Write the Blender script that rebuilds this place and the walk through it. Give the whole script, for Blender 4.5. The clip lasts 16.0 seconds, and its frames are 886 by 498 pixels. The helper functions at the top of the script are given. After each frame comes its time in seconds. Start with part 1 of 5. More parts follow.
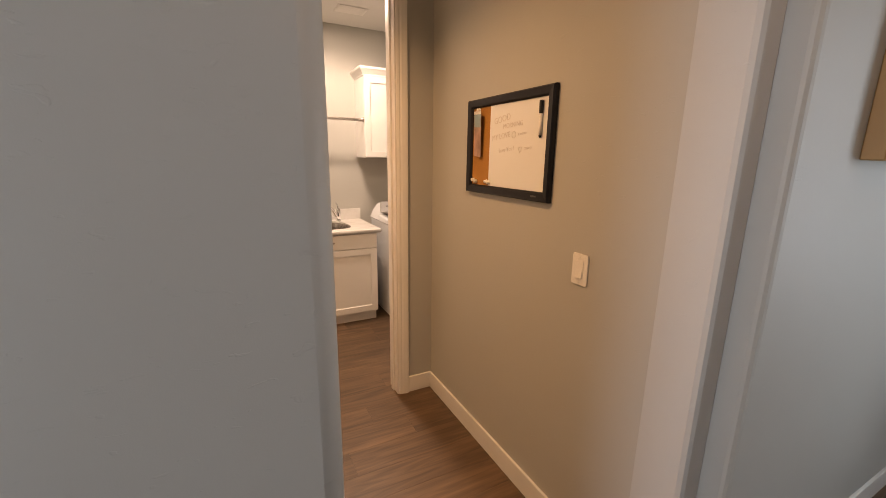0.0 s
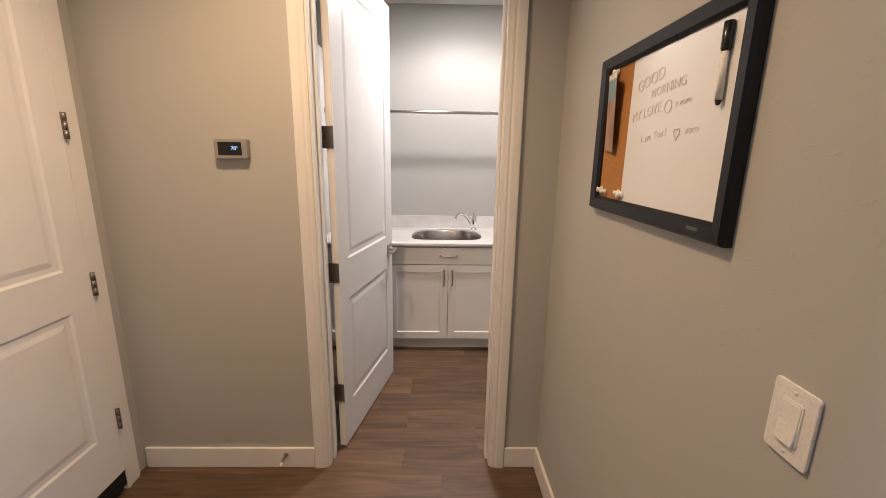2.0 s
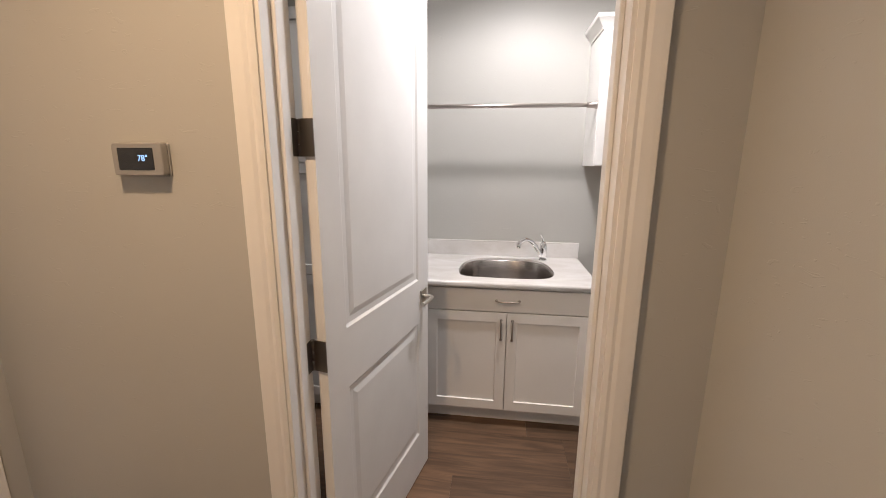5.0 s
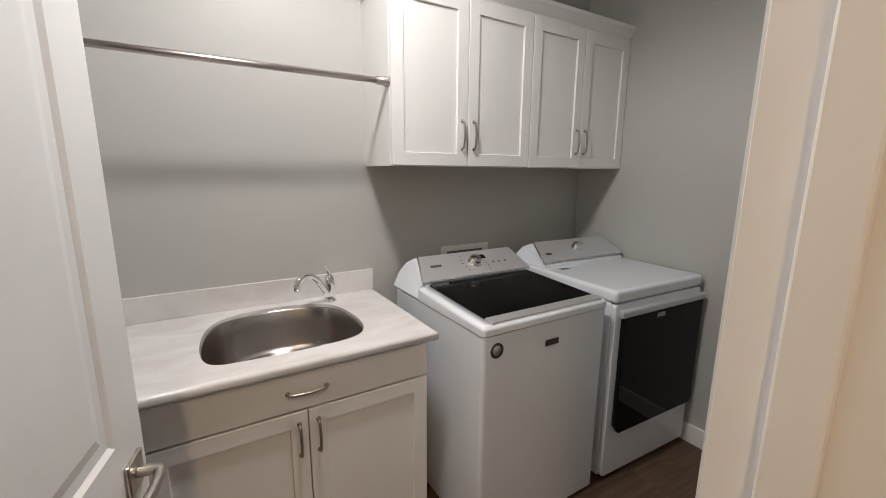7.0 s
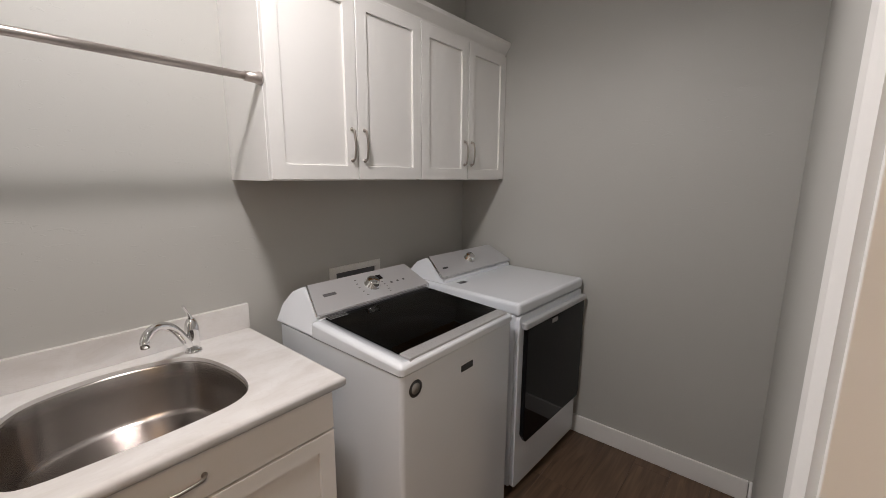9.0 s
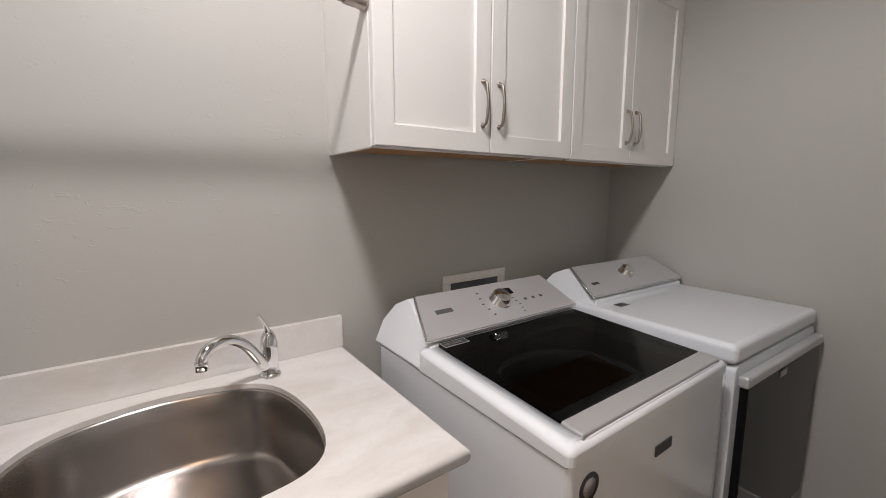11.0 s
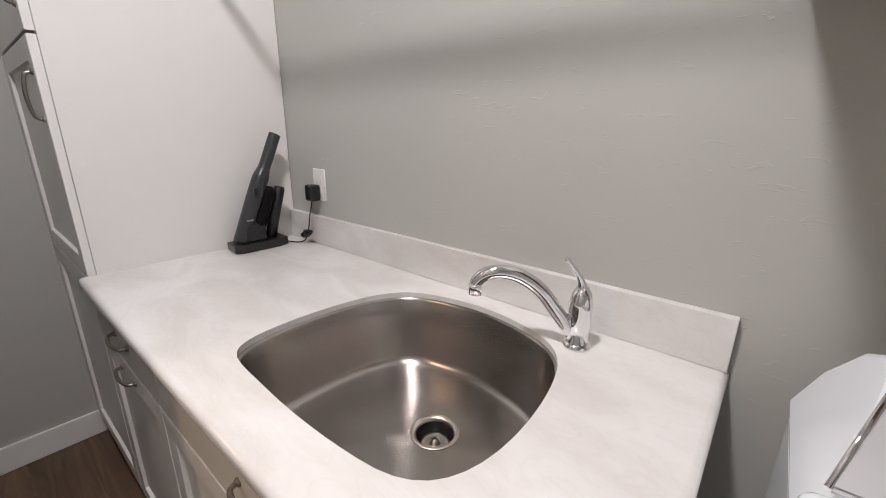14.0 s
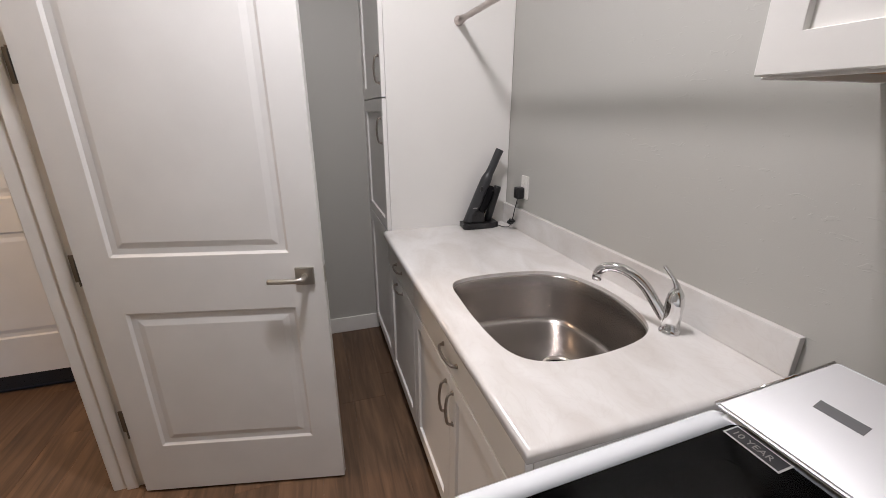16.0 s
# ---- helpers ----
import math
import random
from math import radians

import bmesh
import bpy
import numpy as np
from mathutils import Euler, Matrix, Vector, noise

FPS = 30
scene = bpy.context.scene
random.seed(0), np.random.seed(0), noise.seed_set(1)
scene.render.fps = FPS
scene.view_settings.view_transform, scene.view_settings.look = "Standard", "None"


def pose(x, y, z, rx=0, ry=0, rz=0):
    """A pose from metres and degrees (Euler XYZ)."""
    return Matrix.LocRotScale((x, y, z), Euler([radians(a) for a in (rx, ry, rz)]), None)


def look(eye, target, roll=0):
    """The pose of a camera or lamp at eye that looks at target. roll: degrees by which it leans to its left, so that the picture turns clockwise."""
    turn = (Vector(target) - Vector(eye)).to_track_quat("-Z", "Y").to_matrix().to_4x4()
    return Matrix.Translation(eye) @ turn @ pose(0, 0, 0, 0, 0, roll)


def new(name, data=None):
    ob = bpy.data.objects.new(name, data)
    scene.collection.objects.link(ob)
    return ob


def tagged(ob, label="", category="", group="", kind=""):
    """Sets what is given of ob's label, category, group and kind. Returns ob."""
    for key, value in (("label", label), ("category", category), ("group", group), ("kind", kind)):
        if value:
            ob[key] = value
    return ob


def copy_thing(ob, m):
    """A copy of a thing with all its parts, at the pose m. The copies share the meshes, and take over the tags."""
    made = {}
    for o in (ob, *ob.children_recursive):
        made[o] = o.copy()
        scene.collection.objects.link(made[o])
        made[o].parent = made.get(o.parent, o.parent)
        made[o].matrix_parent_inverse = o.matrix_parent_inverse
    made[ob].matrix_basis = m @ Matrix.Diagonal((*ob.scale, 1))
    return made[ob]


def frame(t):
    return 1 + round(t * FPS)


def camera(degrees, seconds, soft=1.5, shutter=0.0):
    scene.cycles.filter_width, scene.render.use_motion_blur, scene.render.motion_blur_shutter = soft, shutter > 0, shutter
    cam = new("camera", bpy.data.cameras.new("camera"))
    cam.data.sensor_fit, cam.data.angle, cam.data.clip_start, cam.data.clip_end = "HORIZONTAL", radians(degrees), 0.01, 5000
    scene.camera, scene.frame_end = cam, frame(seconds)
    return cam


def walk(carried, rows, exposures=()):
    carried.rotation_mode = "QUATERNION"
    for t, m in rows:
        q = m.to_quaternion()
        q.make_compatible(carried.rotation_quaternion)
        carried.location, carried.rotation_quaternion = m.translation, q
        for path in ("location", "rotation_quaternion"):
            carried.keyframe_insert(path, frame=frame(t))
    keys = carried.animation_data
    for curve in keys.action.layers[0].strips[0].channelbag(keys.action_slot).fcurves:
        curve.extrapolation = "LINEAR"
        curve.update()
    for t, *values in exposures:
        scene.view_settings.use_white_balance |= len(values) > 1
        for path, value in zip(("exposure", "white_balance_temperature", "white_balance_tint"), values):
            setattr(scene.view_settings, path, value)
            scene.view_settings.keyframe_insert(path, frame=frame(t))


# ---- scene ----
cam = camera(95.4, 16.0, 0.85)
PATH = [
    (0, (-0.316, -1.583, 1.571), (0.583, 0.147, 1.126), 0.9),
    (0.5, (-0.119, -1.459, 1.54), (0.658, 0.331, 1.101), 1.1),
    (1, (0.046, -1.314, 1.535), (0.621, 0.549, 1.087), 0.8),
    (1.5, (0.154, -1.167, 1.537), (0.506, 0.753, 1.1), 1.0),
    (2, (0.265, -1.058, 1.549), (0.307, 0.893, 1.107), 0.9),
    (2.5, (0.337, -1.008, 1.541), (0.135, 0.932, 1.098), 0.6),
    (3, (0.359, -0.965, 1.533), (-0.044, 0.944, 1.089), 0.3),
    (3.2, (0.362, -0.926, 1.537), (-0.114, 0.964, 1.09), 0.2),
    (5.5, (0.251, 0.05, 1.568), (0.234, 2.008, 1.159), 0.4),
    (6, (0.197, 0.311, 1.534), (0.548, 2.241, 1.143), 0.6),
    (6.5, (0.146, 0.496, 1.527), (0.841, 2.333, 1.148), 0.5),
    (7, (0.117, 0.68, 1.53), (1.136, 2.36, 1.153), 0.4),
    (7.5, (0.097, 0.801, 1.561), (1.359, 2.31, 1.2), 0.3),
    (8, (0.067, 0.856, 1.584), (1.54, 2.161, 1.227), 0.4),
    (8.2, (0.067, 0.874, 1.589), (1.582, 2.129, 1.229), 0.4),
    (10.3, (0.306, 1.072, 1.505), (1.726, 2.446, 1.191), 0.0),
    (10.5, (0.328, 1.135, 1.488), (1.679, 2.577, 1.179), 0.0),
    (11, (0.386, 1.37, 1.437), (1.536, 2.982, 1.157), -0.1),
    (11.5, (0.392, 1.578, 1.433), (1.27, 3.354, 1.161), 0.1),
    (12, (0.398, 1.763, 1.418), (0.947, 3.668, 1.153), 0.8),
    (12.5, (0.4, 1.871, 1.386), (0.537, 3.848, 1.116), 1.1),
    (13, (0.454, 1.919, 1.362), (0.065, 3.851, 1.017), 1.0),
    (13.5, (0.656, 1.892, 1.348), (-0.211, 3.634, 0.887), 1.2),
    (14, (0.883, 1.799, 1.346), (-0.342, 3.272, 0.772), 0.7),
    (14.5, (1.074, 1.724, 1.332), (-0.353, 2.969, 0.689), 0.4),
    (15, (1.227, 1.671, 1.368), (-0.367, 2.662, 0.678), 0.3),
    (15.5, (1.331, 1.65, 1.425), (-0.38, 2.421, 0.732), 0.1),
    (16, (1.377, 1.638, 1.504), (-0.424, 2.22, 0.858), 0.0),
]
# exposure and white balance drift as the camera's automatic settings do
EXPOSURES = [(0, 0.05, 10300, 24), (0.5, 0.0, 9300, 22), (1, -0.05, 8000, 20), (1.5, 0.0, 6700, 13), (2, 0.12, 6550, 13), (3, 0.13, 6400, 13), (5.5, -0.04, 6400, 11), (7, -0.34, 6400, 8.5), (8, -0.43, 6450, 9.5), (11, -0.30, 6450, 12), (13, -0.14, 6280, 11.5), (14, -0.12, 6280, 11.5), (16, -0.22, 6280, 12)]
walk(cam, [(t, look(eye, target, roll)) for t, eye, target, roll in PATH], EXPOSURES)

# ---- plan (metres) ----
CEIL = 2.795
SINK_Y = 2.66                      # face of the wall behind the counter
LEFT_X, RIGHT_X = -1.285, 2.43     # laundry side walls
PART_N, PART_S = 0.858, 0.722      # partition with the laundry doorway: laundry face, hall face
HALL_L, HALL_R = -1.187, 0.80     # hall side walls
ENT_N, ENT_S = -0.855, -0.998       # partition between hall and entry room
DOOR_L, DOOR_R, DOOR_H = -0.253, 0.553, 2.44
ENTRY_L = -0.200
SIDE_S = -1.08                      # entry face of the wall beside the hall opening

# ---- world and lights ----
world = bpy.data.worlds.new("world")
world.use_nodes = True
scene.world = world
sky = world.node_tree.nodes.new("ShaderNodeTexSky")
sky.sky_type, sky.sun_disc, sky.sun_elevation, sky.sun_rotation = "NISHITA", False, radians(40), radians(200)
world.node_tree.links.new(sky.outputs["Color"], world.node_tree.nodes["Background"].inputs["Color"])
world.node_tree.nodes["Background"].inputs["Strength"].default_value = 0.1


def disc_lamp(name, x, y, z, size, watts, colour):
    data = bpy.data.lights.new(name, "AREA")
    data.shape, data.size, data.energy, data.color = "DISK", size, watts, colour
    ob = new(name, data)
    ob.location = (x, y, z)
    return ob


disc_lamp("laundry_lamp", 0.48, 1.72, CEIL - 0.012, 0.20, 21, (1.0, 0.945, 0.925))
# spot added at the same lamp; throws light sideways to brighten the upper walls
rim = bpy.data.lights.new("laundry_lamp_rim", "SPOT")
rim.energy, rim.color, rim.spot_size, rim.spot_blend, rim.shadow_soft_size = 68, (1.0, 0.945, 0.925), radians(164), 0.35, 0.13
new("laundry_lamp_rim", rim).location = (0.48, 1.72, CEIL - 0.03)
disc_lamp("hall_lamp", -0.30, -0.02, CEIL - 0.012, 0.15, 19.5, (1.0, 0.675, 0.40)).data.spread = radians(134)
disc_lamp("entry_lamp", 0.35, -1.95, CEIL - 0.012, 0.15, 4.5, (1.0, 0.66, 0.42))
# daylight through the entry room's window
window_light = bpy.data.lights.new("window_daylight", "AREA")
window_light.shape, window_light.size, window_light.size_y = "RECTANGLE", 0.75, 1.4
window_light.energy, window_light.color = 42, (0.44, 0.68, 1.0)
wl = new("window_daylight", window_light)
wl.matrix_world = look((-2.36, -1.45, 1.55), (0.8, -1.30, 0.95))

# daylight from the entry room's east window
east_light = bpy.data.lights.new("east_daylight", "AREA")
east_light.shape, east_light.size, east_light.size_y = "RECTANGLE", 0.75, 1.4
east_light.energy, east_light.color = 23, (0.46, 0.70, 1.0)
new("east_daylight", east_light).matrix_world = look((2.46, -2.25, 1.55), (-0.2, -1.2, 1.2))

# ---- materials ----


def material(name, rgb, rough=0.5, metal=0.0, vary=0.06, scale=6.0, bump=0.0, bump_scale=200.0, coat=0.0, spec=0.5,
             aniso=None, per_object=0.0, rough_vary=0.08):
    """A painted, metal or plastic surface: colour and gloss vary at two scales, with fine relief."""
    m = bpy.data.materials.new(name)
    m.use_nodes = True
    nt = m.node_tree
    nd, ln = nt.nodes, nt.links
    b = nd["Principled BSDF"]
    b.inputs["Metallic"].default_value = metal
    b.inputs["Coat Weight"].default_value = coat
    b.inputs["Specular IOR Level"].default_value = spec
    tc = nd.new("ShaderNodeTexCoord")
    geo = nd.new("ShaderNodeNewGeometry")
    big = nd.new("ShaderNodeTexNoise")
    big.inputs["Scale"].default_value, big.inputs["Detail"].default_value = scale, 4.0
    ln.new(geo.outputs["Position"], big.inputs["Vector"])
    fine = nd.new("ShaderNodeTexNoise")
    fine.inputs["Scale"].default_value, fine.inputs["Detail"].default_value = bump_scale, 3.0
    if aniso:
        mp = nd.new("ShaderNodeMapping")
        mp.inputs["Scale"].default_value = aniso
        ln.new(tc.outputs["Object"], mp.inputs["Vector"])
        ln.new(mp.outputs["Vector"], fine.inputs["Vector"])
    else:
        ln.new(geo.outputs["Position"], fine.inputs["Vector"])
    ramp = nd.new("ShaderNodeMix")
    ramp.data_type = "RGBA"
    ramp.inputs["A"].default_value = (*[c * (1 - vary) for c in rgb], 1)
    ramp.inputs["B"].default_value = (*[min(1, c * (1 + vary)) for c in rgb], 1)
    ln.new(big.outputs["Fac"], ramp.inputs["Factor"])
    out = ramp.outputs["Result"]
    if per_object:
        info = nd.new("ShaderNodeObjectInfo")
        hsv = nd.new("ShaderNodeHueSaturation")
        rng = nd.new("ShaderNodeMapRange")
        rng.inputs["To Min"].default_value, rng.inputs["To Max"].default_value = 1 - per_object, 1 + per_object
        ln.new(info.outputs["Random"], rng.inputs["Value"])
        ln.new(rng.outputs["Result"], hsv.inputs["Value"])
        ln.new(out, hsv.inputs["Color"])
        out = hsv.outputs["Color"]
    ln.new(out, b.inputs["Base Color"])
    rr = nd.new("ShaderNodeMapRange")
    rr.inputs["To Min"].default_value, rr.inputs["To Max"].default_value = max(0.02, rough - rough_vary), min(1, rough + rough_vary)
    ln.new(fine.outputs["Fac"], rr.inputs["Value"])
    ln.new(rr.outputs["Result"], b.inputs["Roughness"])
    if bump:
        bp = nd.new("ShaderNodeBump")
        bp.inputs["Strength"].default_value, bp.inputs["Distance"].default_value = bump, 0.002
        ln.new(fine.outputs["Fac"], bp.inputs["Height"])
        ln.new(bp.outputs["Normal"], b.inputs["Normal"])
    return m


def wall_paint(name, rgb, rough=0.52):
    """Hand-trowelled plaster under eggshell paint: broad waves, sparse trowel ridges, fine roller grain."""
    m = material(name, rgb, rough, vary=0.035, scale=1.6, bump_scale=900, bump=0.0)
    nt = m.node_tree
    nd, ln = nt.nodes, nt.links
    b = nd["Principled BSDF"]
    geo = nd.new("ShaderNodeNewGeometry")
    mp = nd.new("ShaderNodeMapping")
    mp.inputs["Scale"].default_value = (22, 22, 62)
    ln.new(geo.outputs["Position"], mp.inputs["Vector"])
    ridge = nd.new("ShaderNodeTexNoise")
    ridge.inputs["Scale"].default_value, ridge.inputs["Detail"].default_value, ridge.inputs["Distortion"].default_value = 1.0, 2.0, 1.2
    ln.new(mp.outputs["Vector"], ridge.inputs["Vector"])
    step = nd.new("ShaderNodeMapRange")
    step.interpolation_type = "SMOOTHSTEP"
    step.inputs["From Min"].default_value, step.inputs["From Max"].default_value = 0.655, 0.71
    ln.new(ridge.outputs["Fac"], step.inputs["Value"])
    broad = nd.new("ShaderNodeTexNoise")
    broad.inputs["Scale"].default_value, broad.inputs["Detail"].default_value = 7.0, 3.0
    ln.new(geo.outputs["Position"], broad.inputs["Vector"])
    grain = nd.new("ShaderNodeTexNoise")
    grain.inputs["Scale"].default_value = 420.0
    ln.new(geo.outputs["Position"], grain.inputs["Vector"])
    a1 = nd.new("ShaderNodeMath")
    a1.operation = "MULTIPLY_ADD"
    ln.new(broad.outputs["Fac"], a1.inputs[0])
    a1.inputs[1].default_value = 1.4
    ln.new(step.outputs["Result"], a1.inputs[2])
    a2 = nd.new("ShaderNodeMath")
    a2.operation = "MULTIPLY_ADD"
    ln.new(grain.outputs["Fac"], a2.inputs[0])
    a2.inputs[1].default_value = 0.25
    ln.new(a1.outputs["Value"], a2.inputs[2])
    bp = nd.new("ShaderNodeBump")
    bp.inputs["Strength"].default_value, bp.inputs["Distance"].default_value = 0.31, 0.0012
    ln.new(a2.outputs["Value"], bp.inputs["Height"])
    ln.new(bp.outputs["Normal"], b.inputs["Normal"])
    return m


def plank_material():
    """Walnut-brown vinyl plank: long grain, darker streaks and each plank its own tone."""
    m = bpy.data.materials.new("vinyl_plank")
    m.use_nodes = True
    nd, ln = m.node_tree.nodes, m.node_tree.links
    b = nd["Principled BSDF"]
    geo, info = nd.new("ShaderNodeNewGeometry"), nd.new("ShaderNodeObjectInfo")
    add = nd.new("ShaderNodeVectorMath")
    add.operation = "ADD"
    sc = nd.new("ShaderNodeVectorMath")
    sc.operation = "SCALE"
    sc.inputs["Scale"].default_value = 37.0
    comb = nd.new("ShaderNodeCombineXYZ")
    for k in "XYZ":
        ln.new(info.outputs["Random"], comb.inputs[k])
    ln.new(comb.outputs["Vector"], sc.inputs[0])
    ln.new(geo.outputs["Position"], add.inputs[0])
    ln.new(sc.outputs["Vector"], add.inputs[1])
    noises = []
    for s, det, dist in (((2.2, 26, 10), 5, 1.2), ((5, 150, 40), 3, 0.4), ((1.2, 5, 3), 2, 0.6)):
        mp, n = nd.new("ShaderNodeMapping"), nd.new("ShaderNodeTexNoise")
        mp.inputs["Scale"].default_value = s
        n.inputs["Scale"].default_value, n.inputs["Detail"].default_value, n.inputs["Distortion"].default_value = 1.0, det, dist
        ln.new(add.outputs["Vector"], mp.inputs["Vector"])
        ln.new(mp.outputs["Vector"], n.inputs["Vector"])
        noises.append(n)
    ramp = nd.new("ShaderNodeValToRGB")
    e = ramp.color_ramp.elements
    e[0].position, e[0].color = 0.32, (0.052, 0.032, 0.019, 1)
    e[1].position, e[1].color = 0.70, (0.200, 0.119, 0.070, 1)
    mid = ramp.color_ramp.elements.new(0.5)
    mid.color = (0.114, 0.068, 0.041, 1)
    mixn = nd.new("ShaderNodeMix")
    mixn.inputs["Factor"].default_value = 0.20
    ln.new(noises[0].outputs["Fac"], mixn.inputs["A"])
    ln.new(noises[1].outputs["Fac"], mixn.inputs["B"])
    mix2 = nd.new("ShaderNodeMix")
    mix2.inputs["Factor"].default_value = 0.30
    ln.new(mixn.outputs["Result"], mix2.inputs["A"])
    ln.new(noises[2].outputs["Fac"], mix2.inputs["B"])
    ln.new(mix2.outputs["Result"], ramp.inputs["Fac"])
    hsv, rng = nd.new("ShaderNodeHueSaturation"), nd.new("ShaderNodeMapRange")
    rng.inputs["To Min"].default_value, rng.inputs["To Max"].default_value = 0.82, 1.18
    ln.new(info.outputs["Random"], rng.inputs["Value"])
    ln.new(rng.outputs["Result"], hsv.inputs["Value"])
    ln.new(ramp.outputs["Color"], hsv.inputs["Color"])
    ln.new(hsv.outputs["Color"], b.inputs["Base Color"])
    r2 = nd.new("ShaderNodeMapRange")
    r2.inputs["To Min"].default_value, r2.inputs["To Max"].default_value = 0.34, 0.55
    ln.new(noises[1].outputs["Fac"], r2.inputs["Value"])
    ln.new(r2.outputs["Result"], b.inputs["Roughness"])
    bp = nd.new("ShaderNodeBump")
    bp.inputs["Strength"].default_value, bp.inputs["Distance"].default_value = 0.25, 0.001
    ln.new(noises[1].outputs["Fac"], bp.inputs["Height"])
    ln.new(bp.outputs["Normal"], b.inputs["Normal"])
    return m


def stone_material():
    """Pale quartz-look laminate with soft grey-beige drifts and thin veins."""
    m = bpy.data.materials.new("pale_marbled_counter")
    m.use_nodes = True
    nd, ln = m.node_tree.nodes, m.node_tree.links
    b = nd["Principled BSDF"]
    geo, mp = nd.new("ShaderNodeNewGeometry"), nd.new("ShaderNodeMapping")
    mp.inputs["Rotation"].default_value, mp.inputs["Scale"].default_value = (0.3, 0.2, 0.5), (2.6, 5.0, 5.0)
    ln.new(geo.outputs["Position"], mp.inputs["Vector"])
    n1, n2 = nd.new("ShaderNodeTexNoise"), nd.new("ShaderNodeTexNoise")
    n1.inputs["Scale"].default_value, n1.inputs["Detail"].default_value, n1.inputs["Distortion"].default_value = 1.3, 8.0, 0.7
    n2.inputs["Scale"].default_value, n2.inputs["Detail"].default_value, n2.inputs["Distortion"].default_value = 2.6, 5.0, 2.5
    ln.new(mp.outputs["Vector"], n1.inputs["Vector"])
    ln.new(mp.outputs["Vector"], n2.inputs["Vector"])
    ramp = nd.new("ShaderNodeValToRGB")
    e = ramp.color_ramp.elements
    e[0].position, e[0].color = 0.34, (0.64, 0.612, 0.585, 1)
    e[1].position, e[1].color = 0.60, (0.74, 0.725, 0.71, 1)
    ln.new(n1.outputs["Fac"], ramp.inputs["Fac"])
    vein = nd.new("ShaderNodeValToRGB")
    v = vein.color_ramp.elements
    v[0].position, v[0].color = 0.455, (0, 0, 0, 1)
    v[1].position, v[1].color = 0.545, (0, 0, 0, 1)
    pk = vein.color_ramp.elements.new(0.5)
    pk.color = (0.08, 0.08, 0.08, 1)
    ln.new(n2.outputs["Fac"], vein.inputs["Fac"])
    mix = nd.new("ShaderNodeMix")
    mix.data_type = "RGBA"
    mix.inputs["B"].default_value = (0.44, 0.38, 0.33, 1)
    ln.new(vein.outputs["Color"], mix.inputs["Factor"])
    ln.new(ramp.outputs["Color"], mix.inputs["A"])
    ln.new(mix.outputs["Result"], b.inputs["Base Color"])
    b.inputs["Roughness"].default_value = 0.17
    return m


def glass_material(name, tint, rough=0.02):
    m = bpy.data.materials.new(name)
    m.use_nodes = True
    b = m.node_tree.nodes["Principled BSDF"]
    b.inputs["Base Color"].default_value = (*tint, 1)
    b.inputs["Transmission Weight"].default_value = 1.0
    b.inputs["Roughness"].default_value = rough
    b.inputs["IOR"].default_value = 1.45
    return m


def glow_material(name, rgb, strength):
    m = bpy.data.materials.new(name)
    m.use_nodes = True
    b = m.node_tree.nodes["Principled BSDF"]
    b.inputs["Base Color"].default_value = (*rgb, 1)
    b.inputs["Emission Color"].default_value = (*rgb, 1)
    b.inputs["Emission Strength"].default_value = strength
    return m


GREIGE = wall_paint("greige_wall_paint", (0.462, 0.456, 0.428))
# the wall greige lightened: daylight on the hall return put into the colour
DAYLITGREIGE = wall_paint("daylit_return_paint", (0.55, 0.54, 0.52))
CEILING = wall_paint("white_ceiling_paint", (0.70, 0.69, 0.67), 0.7)
TRIM = material("white_trim_paint", (0.80, 0.785, 0.76), 0.34, bump=0.05, bump_scale=60)
DOORPAINT = material("white_door_paint", (0.80, 0.795, 0.785), 0.36, bump=0.12, bump_scale=500)
CABINET = material("white_cabinet_lacquer", (0.79, 0.775, 0.75), 0.38, vary=0.02, bump=0.05, bump_scale=90)
WOODSIDE = material("maple_veneer", (0.42, 0.22, 0.085), 0.5, vary=0.15, scale=12, bump=0.1, bump_scale=8, aniso=(2, 30, 30))
PLANK = plank_material()
STONE = stone_material()
STEEL = material("brushed_stainless", (0.44, 0.41, 0.39), 0.27, 1.0, vary=0.04, scale=3, bump_scale=60, rough_vary=0.0)
_b, _t = STEEL.node_tree.nodes["Principled BSDF"], STEEL.node_tree.nodes.new("ShaderNodeTangent")
_t.direction_type, _t.axis = "RADIAL", "Z"
STEEL.node_tree.links.new(_t.outputs["Tangent"], _b.inputs["Tangent"])
_b.inputs["Anisotropic"].default_value, _b.inputs["Anisotropic Rotation"].default_value = 0.75, 0.25
CHROME = material("polished_chrome", (0.80, 0.80, 0.80), 0.06, 1.0, vary=0.01, rough_vary=0.02)
NICKEL = material("satin_nickel", (0.52, 0.49, 0.45), 0.32, 1.0, vary=0.04, bump_scale=400)
PULL = material("brushed_bronze_grey", (0.38, 0.34, 0.305), 0.34, 1.0, vary=0.05, bump_scale=400)
HINGEMETAL = material("dull_nickel_hinge", (0.26, 0.235, 0.21), 0.42, 1.0, vary=0.06, bump_scale=400)
RODMETAL = material("brushed_rod_metal", (0.60, 0.54, 0.51), 0.33, 1.0, vary=0.03)
ENAMEL = material("white_appliance_enamel", (0.76, 0.79, 0.83), 0.16, vary=0.01, coat=0.4, rough_vary=0.03)
CONSOLE = material("silver_console_paint", (0.60, 0.605, 0.62), 0.34, 0.45, vary=0.03, bump_scale=700, rough_vary=0.02)
RAIL = material("silver_lid_rail_paint", (0.55, 0.55, 0.555), 0.28, 0.5, vary=0.03, bump_scale=700, rough_vary=0.02)
